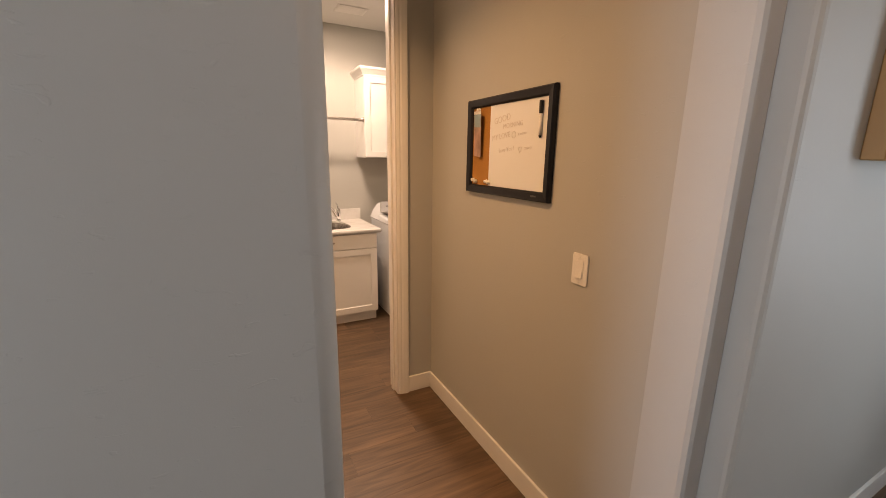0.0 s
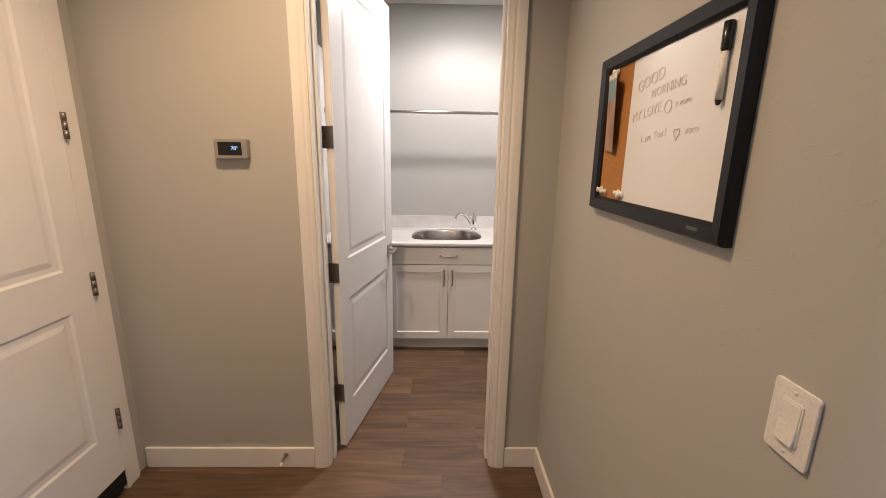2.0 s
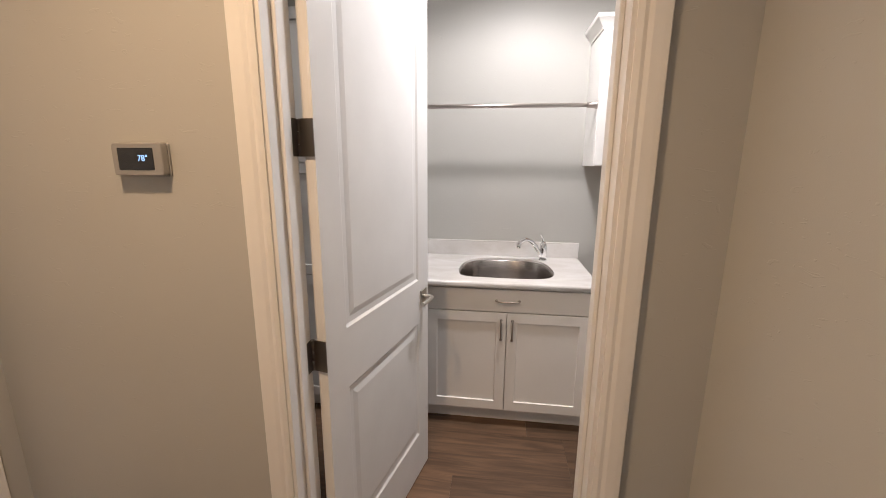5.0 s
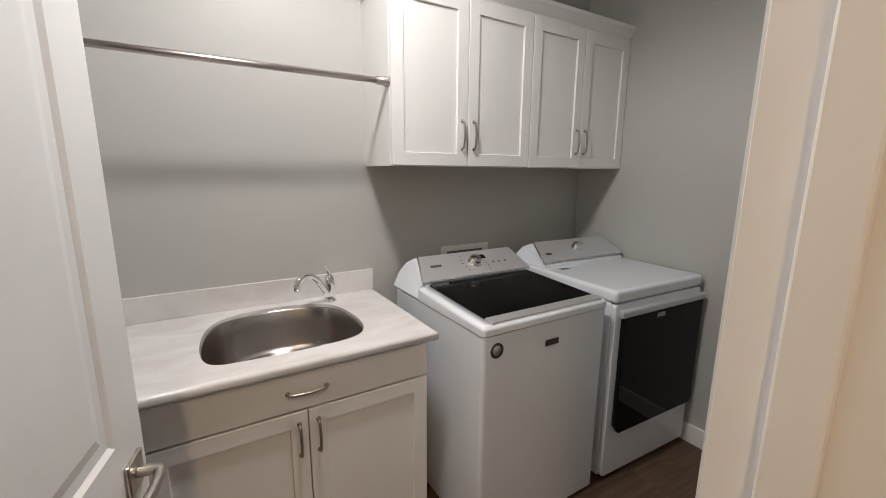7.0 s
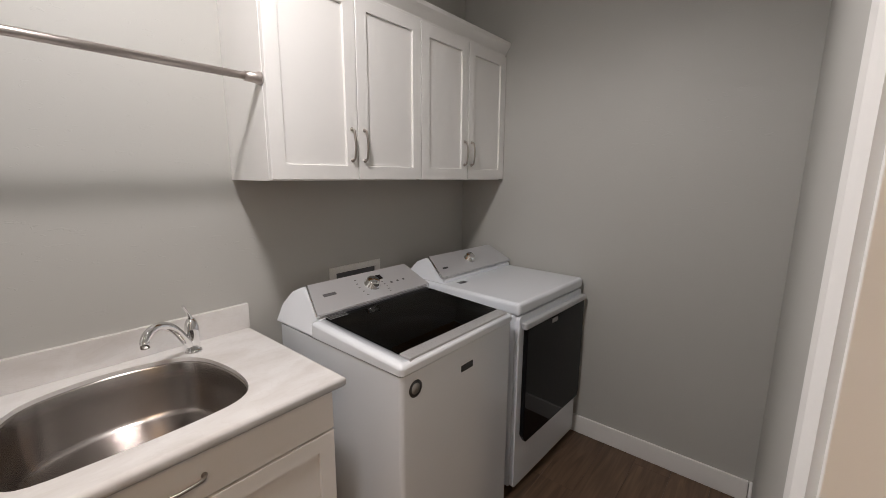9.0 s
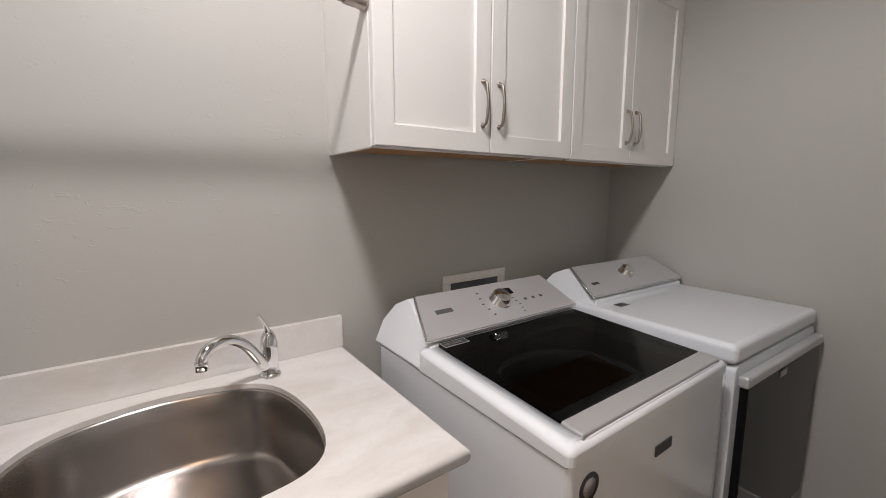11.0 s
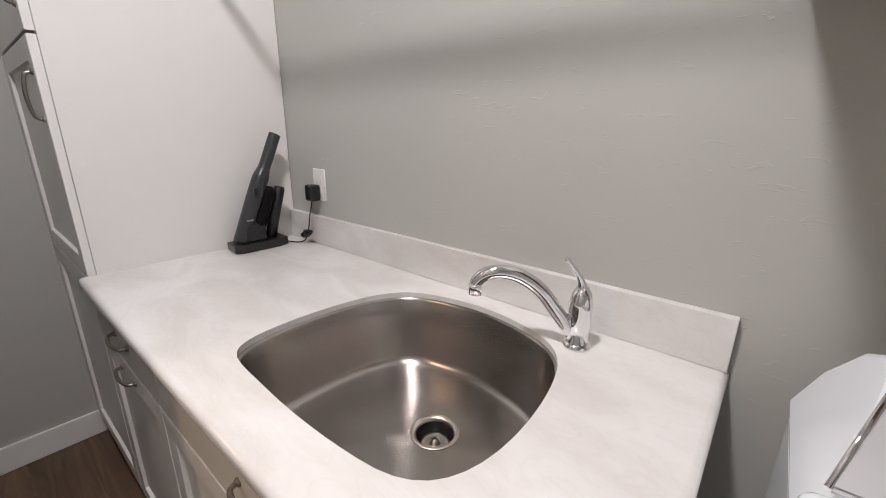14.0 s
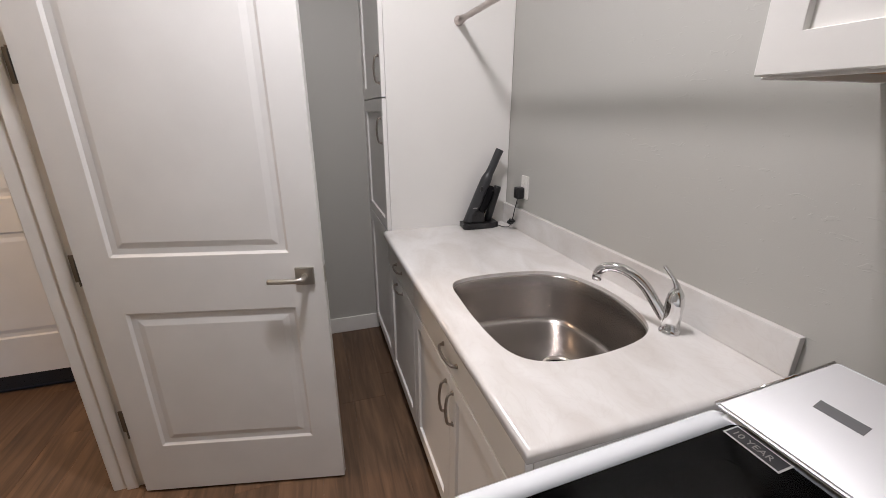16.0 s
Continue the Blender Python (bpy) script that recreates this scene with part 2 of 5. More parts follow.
CHARCOAL = material("charcoal_plastic", (0.035, 0.036, 0.04), 0.35, vary=0.1)
BLACK = material("black_plastic", (0.012, 0.012, 0.013), 0.30, vary=0.15)
BLACKFRAME = material("black_frame_lacquer", (0.010, 0.010, 0.014), 0.42, vary=0.2, bump=0.05, bump_scale=80, spec=0.28)
DARKGLASS = material("smoked_glass", (0.006, 0.006, 0.007), 0.05, vary=0.05, coat=0.0, spec=0.14, rough_vary=0.01)
LIDGLASS = glass_material("tinted_lid_glass", (0.045, 0.048, 0.054))
LIDGLASS.node_tree.nodes["Principled BSDF"].inputs["IOR"].default_value = 1.25
TUBRIM = material("pale_tub_ring_plastic", (0.20, 0.21, 0.22), 0.4, vary=0.05)
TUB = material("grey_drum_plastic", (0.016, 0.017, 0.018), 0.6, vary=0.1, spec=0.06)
BOARDWHITE = material("dry_erase_white", (0.80, 0.80, 0.79), 0.12, vary=0.01, coat=0.5)
CORK = material("cork", (0.42, 0.19, 0.05), 0.85, vary=0.30, scale=160, bump=0.4, bump_scale=350)
INK = material("grey_marker_ink", (0.60, 0.555, 0.53), 0.6)
PLASTICWHITE = material("white_switch_plastic", (0.82, 0.80, 0.76), 0.28, vary=0.01)
SILVERPLASTIC = material("silver_thermostat_plastic", (0.33, 0.32, 0.305), 0.35, 0.3)
# appliance print; also the painted shade of the supply box
GREYMARK = material("grey_print_and_recess_shade", (0.10, 0.10, 0.105), 0.4)
SCREEN = material("dark_display", (0.01, 0.012, 0.016), 0.12)
DIGIT = glow_material("display_digit", (0.30, 0.55, 1.0), 1.2)
LAMPGLOW = glow_material("lamp_lens", (1.0, 0.93, 0.84), 6.0)
WARMGLOW = glow_material("warm_lamp_lens", (1.0, 0.80, 0.55), 6.0)

# ---- mesh helpers ----


def bm_box(bm, x0, x1, y0, y1, z0, z1, bevel=0.0, seg=2):
    vs = [bm.verts.new(p) for p in ((x0, y0, z0), (x1, y0, z0), (x1, y1, z0), (x0, y1, z0), (x0, y0, z1), (x1, y0, z1), (x1, y1, z1), (x0, y1, z1))]
    fs = [bm.faces.new([vs[i] for i in q]) for q in ((3, 2, 1, 0), (4, 5, 6, 7), (0, 1, 5, 4), (1, 2, 6, 5), (2, 3, 7, 6), (3, 0, 4, 7))]
    if bevel:
        es = list({e for f in fs for e in f.edges})
        bmesh.ops.bevel(bm, geom=es, offset=bevel, segments=seg, profile=0.5, affect="EDGES")
    return bm


def box(x0, x1, y0, y1, z0, z1, bevel=0.0, seg=2):
    return bm_box(bmesh.new(), x0, x1, y0, y1, z0, z1, bevel, seg)


def prism(points, axis, a, b, bevel=0.0, seg=2):
    """A closed outline in a plane, drawn out from a to b along axis ('x': points are y, z; 'y': x, z; 'z': x, y)."""
    bm = bmesh.new()
    put = {"x": lambda p, d: (d, p[0], p[1]), "y": lambda p, d: (p[0], d, p[1]), "z": lambda p, d: (p[0], p[1], d)}[axis]
    lo, hi = [bm.verts.new(put(p, a)) for p in points], [bm.verts.new(put(p, b)) for p in points]
    bm.faces.new(lo)
    bm.faces.new(hi)
    n = len(points)
    for i in range(n):
        bm.faces.new((lo[i], lo[(i + 1) % n], hi[(i + 1) % n], hi[i]))
    bmesh.ops.recalc_face_normals(bm, faces=bm.faces[:])
    if bevel:
        bmesh.ops.bevel(bm, geom=bm.edges[:], offset=bevel, segments=seg, profile=0.5, affect="EDGES")
    return bm


def tube(path, radius, n=12, bm=None, cap=True):
    """A round bar along path; radius is one number, or one a point."""
    bm = bm or bmesh.new()
    pts = [Vector(p) for p in path]
    rad = radius if isinstance(radius, (list, tuple)) else [radius] * len(pts)
    rings, side = [], None
    for i, p in enumerate(pts):
        d = (pts[min(i + 1, len(pts) - 1)] - pts[max(i - 1, 0)]).normalized()
        if side is None:
            side = d.orthogonal().normalized()
        side = (side - d * side.dot(d)).normalized()
        up = d.cross(side)
        rings.append([bm.verts.new(p + (side * math.cos(2 * math.pi * k / n) + up * math.sin(2 * math.pi * k / n)) * rad[i]) for k in range(n)])
    for a, b in zip(rings, rings[1:]):
        for k in range(n):
            bm.faces.new((a[k], a[(k + 1) % n], b[(k + 1) % n], b[k])).smooth = True
    if cap:
        bm.faces.new(rings[0][::-1])
        bm.faces.new(rings[-1])
    return bm


def lathe(profile, centre, axis="z", n=32, bm=None, cap=True):
    """A turned shape: profile rows of (radius, height) about an axis through centre."""
    bm = bm or bmesh.new()
    put = {"z": lambda c, s, r, h: (c * r, s * r, h), "y": lambda c, s, r, h: (c * r, h, s * r), "x": lambda c, s, r, h: (h, c * r, s * r)}[axis]
    rings = [[bm.verts.new(Vector(centre) + Vector(put(math.cos(2 * math.pi * k / n), math.sin(2 * math.pi * k / n), max(r, 1e-4), h))) for k in range(n)] for r, h in profile]
    for a, b in zip(rings, rings[1:]):
        for k in range(n):
            bm.faces.new((a[k], a[(k + 1) % n], b[(k + 1) % n], b[k])).smooth = True
    if cap:
        bm.faces.new(rings[0][::-1])
        bm.faces.new(rings[-1])
    bmesh.ops.recalc_face_normals(bm, faces=bm.faces[:])
    return bm


def smooth_line(points, steps=6):
    """A Catmull-Rom line through points."""
    p = [Vector(points[0])] + [Vector(q) for q in points] + [Vector(points[-1])]
    out = []
    for i in range(1, len(p) - 2):
        for k in range(steps):
            t = k / steps
            out.append(0.5 * (2 * p[i] + (p[i + 1] - p[i - 1]) * t + (2 * p[i - 1] - 5 * p[i] + 4 * p[i + 1] - p[i + 2]) * t * t
                              + (3 * p[i] - p[i - 1] - 3 * p[i + 1] + p[i + 2]) * t ** 3))
    return out + [p[-2]]


def mesh_from(name, bm, mat):
    me = bpy.data.meshes.new(name)
    bm.to_mesh(me)
    bm.free()
    me.materials.append(mat)
    return me


def part(name, bm, mat, parent, label=""):
    ob = new(name, mesh_from(name, bm, mat))
    ob.parent = parent
    if label:
        ob["label"] = label
    return ob


def thing(name, label, category, at=(0, 0, 0), rz=0.0, group="", kind=""):
    ob = new(name)
    ob.empty_display_size = 0.05
    ob.matrix_basis = pose(*at, 0, 0, rz)
    return tagged(ob, label, category, group, kind)


def structure(name, bm, mat, label, category):
    return tagged(new(name, mesh_from(name, bm, mat)), label, category, "", "structure")


def rounded_rect(x0, x1, y0, y1, r, n=6):
    pts = []
    for cx, cy, a0 in ((x1 - r, y1 - r, 0), (x0 + r, y1 - r, 90), (x0 + r, y0 + r, 180), (x1 - r, y0 + r, 270)):
        for k in range(n + 1):
            a = radians(a0 + 90 * k / n)
            pts.append((cx + r * math.cos(a), cy + r * math.sin(a)))
    return pts


# ---- walls, ceilings, openings ----
def wall(name, boxes, label, bevel=0.0):
    bm = bmesh.new()
    for b in boxes:
        bm_box(bm, *b, bevel, 3)
    return structure(name, bm, GREIGE, label, "wall")


wall("wall_sink", [(-1.5, 2.6, SINK_Y, SINK_Y + 0.12, 0, CEIL)], "greige hand-trowelled laundry wall behind the counter")
wall("wall_laundry_left", [(LEFT_X - 0.12, LEFT_X, PART_N, SINK_Y, 0, CEIL)], "greige laundry end wall with ironing hook")
wall("wall_laundry_right", [(RIGHT_X, RIGHT_X + 0.12, PART_N, SINK_Y, 0, CEIL)], "greige laundry end wall beside the dryer")
wall("wall_partition", [(-1.405, DOOR_L - 0.02, PART_S, PART_N, 0, CEIL), (DOOR_R + 0.02, 2.55, PART_S, PART_N, 0, CEIL),
                        (DOOR_L - 0.02, DOOR_R + 0.02, PART_S, PART_N, DOOR_H + 0.02, CEIL)], "greige partition with the laundry doorway")
GD_N, GD_S, GD_B = 0.578, -0.237, 0.09      # garage door leaf: hinge side, latch side, foot
wall("wall_hall_left", [(HALL_L - 0.14, HALL_L, GD_N + 0.02, PART_S, 0, CEIL), (HALL_L - 0.14, HALL_L, ENT_S, GD_S - 0.02, 0, CEIL),
                        (HALL_L - 0.14, HALL_L, GD_S - 0.02, GD_N + 0.02, 2.53, CEIL)], "greige hall wall with a closed panelled door")
wall("wall_hall_right", [(HALL_R, HALL_R + 0.12, ENT_N, PART_S, 0, CEIL)], "greige hall wall with the memo board")
BULL = [(ENTRY_L - 0.026 + 0.04 * math.sin(radians(q)), ENT_S + 0.04 - 0.04 * math.cos(radians(q))) for q in range(0, 91, 15)]
BULL += [(ENTRY_L - 0.038 + 0.022 * math.cos(radians(q)), ENT_N - 0.022 + 0.022 * math.sin(radians(q))) for q in range(0, 91, 30)]
bm = prism([(-2.4, ENT_S)] + BULL + [(-2.4, ENT_N)], "z", 0, CEIL)
for f in bm.faces:
    f.smooth = abs(f.normal.z) < 0.5 and f.calc_area() < 0.1
structure("wall_entry_left", bm, GREIGE, "grey-lit entry wall with a rounded corner", "wall")
wall("wall_entry_head", [(ENTRY_L, HALL_R, ENT_S + 0.003, ENT_N - 0.003, 2.5, CEIL)], "greige wall over the hall opening")
wall("wall_entry_right", [(HALL_R + 0.003, 0.905, ENT_S, ENT_N - 0.002, 2.5, CEIL)], "greige wall end beside the hall opening")
wall("wall_entry_pier", [(0.908, 2.50, SIDE_S, ENT_N, 0, CEIL)], "pale-lit entry wall with a rounded corner beside the hall opening", 0.02)
wall("wall_far_room", [(2.50, 2.62, -1.84, PART_S, 0, CEIL), (2.50, 2.62, -4.2, -2.66, 0, CEIL), (2.50, 2.62, -2.66, -1.84, 0, 0.8), (2.50, 2.62, -2.66, -1.84, 2.3, CEIL)], "greige far wall of the entry room")
wall("wall_entry_west", [(-2.52, -2.4, -4.2, -1.86, 0, CEIL), (-2.52, -2.4, -1.04, ENT_N, 0, CEIL), (-2.52, -2.4, -1.86, -1.04, 0, 0.8), (-2.52, -2.4, -1.86, -1.04, 2.3, CEIL)], "greige end wall of the entry room")
wall("wall_entry_south", [(-2.52, 2.62, -4.32, -4.2, 0, CEIL)], "greige back wall of the entry room")
structure("ceiling", box(-2.52, 2.65, -4.32, 2.78, CEIL, CEIL + 0.1), CEILING, "white textured ceiling", "ceiling")
win = thing("window_1", "white-framed window of the entry room", "window", (-2.46, -1.45, 0.8), 90, kind="structure")
wf = bmesh.new()
for b in ((-0.41, 0.41, -0.03, 0.03, 0, 0.06), (-0.41, 0.41, -0.03, 0.03, 1.44, 1.5), (-0.41, -0.35, -0.03, 0.03, 0.06, 1.44), (0.35, 0.41, -0.03, 0.03, 0.06, 1.44),
          (-0.025, 0.025, -0.03, 0.03, 0.06, 1.44)):
    bm_box(wf, *b, 0.004)
part("window_frame", wf, TRIM, win)
pane = part("pane", box(-0.35, 0.35, -0.004, 0.004, 0.06, 1.44), glass_material("window_glass", (0.95, 0.97, 1)), win)
pane.visible_shadow = False

win2 = copy_thing(win, pose(2.56, -2.25, 0.8, 0, 0, 90))
win2.name = "window_2"
for o in win2.children:
    o.visible_shadow = o.name.split(".")[0] != "pane"

# plastered return of the hall opening; its daylight is put into a lighter colour
structure("trim_hall_opening", prism([(HALL_R - 0.006, ENT_N - 0.002), (HALL_R + 0.016, ENT_S + 0.012), (HALL_R + 0.022, ENT_S - 0.001), (HALL_R + 0.036, ENT_S - 0.006), (0.904, ENT_S - 0.006), (0.904, ENT_N - 0.002)], "z", 0, 2.4995), DAYLITGREIGE, "greige return of the hall opening, lightened for daylight", "trim")


def baseboard(name, pts_from, pts_to, normal, h=0.113, d=0.014):
    """A flat baseboard with an eased top, from one floor point to another, standing proud along normal."""
    (x0, y0), (x1, y1) = pts_from, pts_to
    nx, ny = normal
    bm = box(min(x0, x1, x0 + nx * d, x1 + nx * d), max(x0, x1, x0 + nx * d, x1 + nx * d),
             min(y0, y1, y0 + ny * d, y1 + ny * d), max(y0, y1, y0 + ny * d, y1 + ny * d), 0.001, h, 0.003)
    return structure(name, bm, TRIM, "white painted baseboard along the wall", "baseboard")


CASW, CAST = 0.066, 0.018
baseboard("baseboard_hall_north_left", (HALL_L + 0.018, PART_S), (DOOR_L - 0.012 - CASW, PART_S), (0, -1))
baseboard("baseboard_hall_north_right", (DOOR_R + 0.012 + CASW, PART_S), (HALL_R - 0.014, PART_S), (0, -1))
baseboard("baseboard_hall_right", (HALL_R, ENT_N + 0.002), (HALL_R, PART_S), (-1, 0))
baseboard("baseboard_hall_left", (HALL_L, ENT_N), (HALL_L, GD_S - 0.1), (1, 0))
baseboard("baseboard_laundry_left", (LEFT_X, PART_N + 0.016), (LEFT_X, 2.0), (1, 0))
baseboard("baseboard_laundry_right", (RIGHT_X, PART_N + 0.016), (RIGHT_X, SINK_Y), (-1, 0))
baseboard("baseboard_laundry_south_left", (LEFT_X, PART_N), (DOOR_L - 0.012 - CASW, PART_N), (0, 1))
baseboard("baseboard_laundry_south_right", (DOOR_R + 0.012 + CASW, PART_N), (RIGHT_X, PART_N), (0, 1))
baseboard("baseboard_far_room", (2.50, -4.2), (2.50, SIDE_S - 0.016), (-1, 0))
baseboard("baseboard_entry_right", (0.93, SIDE_S), (2.50, SIDE_S), (0, -1))
baseboard("baseboard_entry", (-2.4, ENT_S), (ENTRY_L - 0.015, ENT_S), (0, -1))


# laundry doorway: jamb with stops, casing on both sides
frame_1 = thing("door_frame_1", "white painted door frame with stepped casing", "door frame", kind="structure")
jb = bmesh.new()
for s, x in ((1, DOOR_L), (-1, DOOR_R)):
    bm_box(jb, min(x, x - s * 0.02), max(x, x - s * 0.02), PART_S - 0.002, PART_N + 0.002, 0, DOOR_H + 0.02, 0.001)
bm_box(jb, DOOR_L, DOOR_R, PART_S - 0.002, PART_N + 0.002, DOOR_H, DOOR_H + 0.02, 0.001)
part("jamb", jb, TRIM, frame_1)
st = bmesh.new()
for s, x in ((1, DOOR_L), (-1, DOOR_R)):
    bm_box(st, min(x, x + s * 0.012), max(x, x + s * 0.012), 0.770, 0.812, 0, DOOR_H, 0.003)
bm_box(st, DOOR_L + 0.012, DOOR_R - 0.012, 0.770, 0.812, DOOR_H - 0.012, DOOR_H, 0.003)
part("stop", st, TRIM, frame_1)


def casing(y, out, frame_ob, x_in, sgn, h):
    """One upright of casing with a thick outer edge and a thin stepped inner edge."""
    w = CASW
    prof = [(0, 0), (0, 0.009), (0.012, 0.013), (0.020, 0.012), (0.030, 0.016), (0.052, CAST), (w - 0.003, CAST), (w, CAST - 0.004), (w, 0)]
    pts = [(x_in - sgn * u, y + out * v) for u, v in prof]
    return part("casing", prism(pts, "z", 0, h), TRIM, frame_ob)


for y, out in ((PART_S, -1), (PART_N, 1)):
    casing(y, out, frame_1, DOOR_L - 0.010, 1, DOOR_H + 0.01)
    casing(y, out, frame_1, DOOR_R + 0.010, -1, DOOR_H + 0.01)
    part("casing", box(DOOR_L - 0.010 - CASW, DOOR_R + 0.010 + CASW, min(y, y + out * CAST), max(y, y + out * CAST), DOOR_H + 0.012, DOOR_H + 0.012 + CASW, 0.003), TRIM, frame_1)


def lever_handle(parent, x, y_face, z, out, toward):
    """A lever on a square rose, on a leaf's face at local y_face, out along +-y, the lever pointing along +-x."""
    part("rose", box(x - 0.033, x + 0.033, min(y_face, y_face + out * 0.009), max(y_face, y_face + out * 0.009), z - 0.033, z + 0.033, 0.003), NICKEL, parent, "satin nickel square rose")
    path = smooth_line([(x, y_face + out * 0.008, z), (x, y_face + out * 0.036, z), (x + toward * 0.012, y_face + out * 0.05, z), (x + toward * 0.06, y_face + out * 0.053, z), (x + toward * 0.115, y_face + out * 0.05, z)], 5)
    part("lever", tube(path, [0.011] * (len(path) // 2) + [0.0095] * (len(path) - len(path) // 2), 10), NICKEL, parent, "satin nickel lever")


def door_leaf(parent, width, y0, y1, z0, z1, rail_top=1.025):
    """A two-panel moulded leaf: stiles and rails round two raised fields, on both faces."""
    part("leaf", box(0.003, width, y0 + 0.007, y1 - 0.007, z0, z1, 0.002), DOORPAINT, parent)
    st_w, lo, mid, hi = 0.112, (z0 + 0.225, z0 + 0.815), (z0 + 0.815, z0 + rail_top), z1 - 0.12
    for face, inner, name in ((y0, y0 + 0.008, "front"), (y1, y1 - 0.008, "back")):
        a, b = min(face, inner), max(face, inner)
        bm = bmesh.new()
        for q in ((0.003, st_w, z0, z1), (width - st_w, width, z0, z1), (st_w, width - st_w, z0, lo[0]), (st_w, width - st_w, mid[0], mid[1]), (st_w, width - st_w, hi, z1)):
            bm_box(bm, q[0], q[1], a, b, q[2], q[3], 0.0)
        part("stiles_and_rails", bm, DOORPAINT, parent)
        for p0, p1 in (lo, (mid[1], hi)):
            # sloped moulding round a raised field
            bm = bmesh.new()
            loops = []
            for inset, depth in ((0, 0.0), (0.010, 0.0062), (0.030, 0.0066), (0.052, 0.0022)):
                d = face + (inner - face) * depth / 0.008
                loops.append([bm.verts.new(p) for p in ((st_w + inset, d, p0 + inset), (width - st_w - inset, d, p0 + inset), (width - st_w - inset, d, p1 - inset), (st_w + inset, d, p1 - inset))])
            for u, v in zip(loops, loops[1:]):
                for k in range(4):
                    bm.faces.new((u[k], u[(k + 1) % 4], v[(k + 1) % 4], v[k]))
            bm.faces.new(loops[-1])
            bmesh.ops.recalc_face_normals(bm, faces=bm.faces[:])
            if (bm.faces[-1].normal.y if len(bm.faces) else 0) * (face - inner) < 0 if bm.faces.ensure_lookup_table() is None else False:
                bmesh.ops.reverse_faces(bm, faces=bm.faces[:])
            part("panel", bm, DOORPAINT, parent)


def hinge(parent, x, y, z, r=0.0068):
    bm = bmesh.new()
    for k in range(3):
        tube([(x, y, z - 0.05 + k * 0.0335), (x, y, z - 0.05 + k * 0.0335 + 0.032)], r, 10, bm)
    return part("hinge", bm, HINGEMETAL, parent, "satin nickel butt hinge")


HINGE = (-0.247, 0.862)
door_1 = thing("door_1", "white two-panel laundry door standing open", "door", (*HINGE, 0), 77.5, kind="structure")
door_leaf(door_1, 0.81, -0.046, -0.011, 0.012, 2.43)
for z in (0.283, 0.938, 1.582, 2.23):
    h = hinge(door_1, 0, 0, z + 0.05)
    bm = box(-0.0035, -0.0008, -0.048, -0.002, z, z + 0.1)
    part("hinge_leaf", bm, HINGEMETAL, h)
for z in (0.283, 0.938, 1.582, 2.23):
    part("hinge_leaf", box(DOOR_L, DOOR_L + 0.003, 0.815, 0.859, z, z + 0.1, 0.0008), HINGEMETAL, frame_1)
lever_handle(door_1, 0.745, -0.046, 0.95, -1, -1)
lever_handle(door_1, 0.745, -0.011, 0.95, 1, -1)
part("latch_plate", box(0.8101, 0.8125, -0.040, -0.017, 0.92, 0.98), NICKEL, door_1)

# garage door in the hall's side wall
frame_2 = thing("door_frame_2", "white painted frame round the closed hall door", "door frame", kind="structure")
door_2 = thing("door_2", "closed white two-panel hall door with nickel lever", "door", (-1.165, GD_N, 0), -90, kind="structure")
door_leaf(door_2, GD_N - GD_S, -0.045, 0.0, GD_B + 0.02, 2.50, 0.985)
for z in (0.373, 1.011, 1.647, 2.28):
    hinge(door_2, -0.004, 0.006, z, 0.0095)
lever_handle(door_2, GD_N - GD_S - 0.07, 0.0, 1.0, 1, -1)
part("sweep", box(0.003, GD_N - GD_S, -0.05, -0.004, 0.03, GD_B + 0.02), BLACK, door_2, "dark rubber sweep under the door")
bm = bmesh.new()
bm_box(bm, HALL_L - 0.14, HALL_L + 0.02, GD_N, GD_N + 0.02, 0, 2.52)
bm_box(bm, HALL_L - 0.14, HALL_L + 0.02, GD_S - 0.02, GD_S, 0, 2.52)
bm_box(bm, HALL_L - 0.14, HALL_L + 0.02, GD_S, GD_N, 2.503, 2.523)
part("jamb", bm, TRIM, frame_2)
part("threshold", box(HALL_L - 0.14, HALL_L - 0.005, GD_S, GD_N, 0, 0.03, 0.003), CHARCOAL, frame_2, "dark bronze threshold")
for y0, y1 in ((GD_N + 0.008, GD_N + 0.08), (GD_S - 0.08, GD_S - 0.008)):
    part("casing", box(HALL_L, HALL_L + 0.019, y0, y1, 0, 2.53, 0.004), TRIM, frame_2)
part("casing", box(HALL_L, HALL_L + 0.019, GD_S - 0.08, GD_N + 0.08, 2.53, 2.61, 0.004), TRIM, frame_2)

# ---- laundry: cabinets ----


def bar_pull(parent, cx, cy, cz, length, upright, out=-1):
    """An arched bar pull on a front at y = cy."""
    h = length / 2
    pts = [(-h, 0), (-h + 0.003, 0.013), (-h * 0.74, 0.020), (0, 0.025), (h * 0.74, 0.020), (h - 0.003, 0.013), (h, 0)]
    path = smooth_line([(cx, cy + out * d, cz + u) if upright else (cx + u, cy + out * d, cz) for u, d in pts], 4)
    bm = tube(path, 0.0048, 8)
    for u in (-h, h):      # flared feet
        p = (cx, cy, cz + u) if upright else (cx + u, cy, cz)
        lathe([(0.0085, 0.0), (0.0085, out * 0.002), (0.0055, out * 0.006)], p, "y", 10, bm)
    part("handle", bm, PULL, parent, "brushed bronze-grey arched pull")


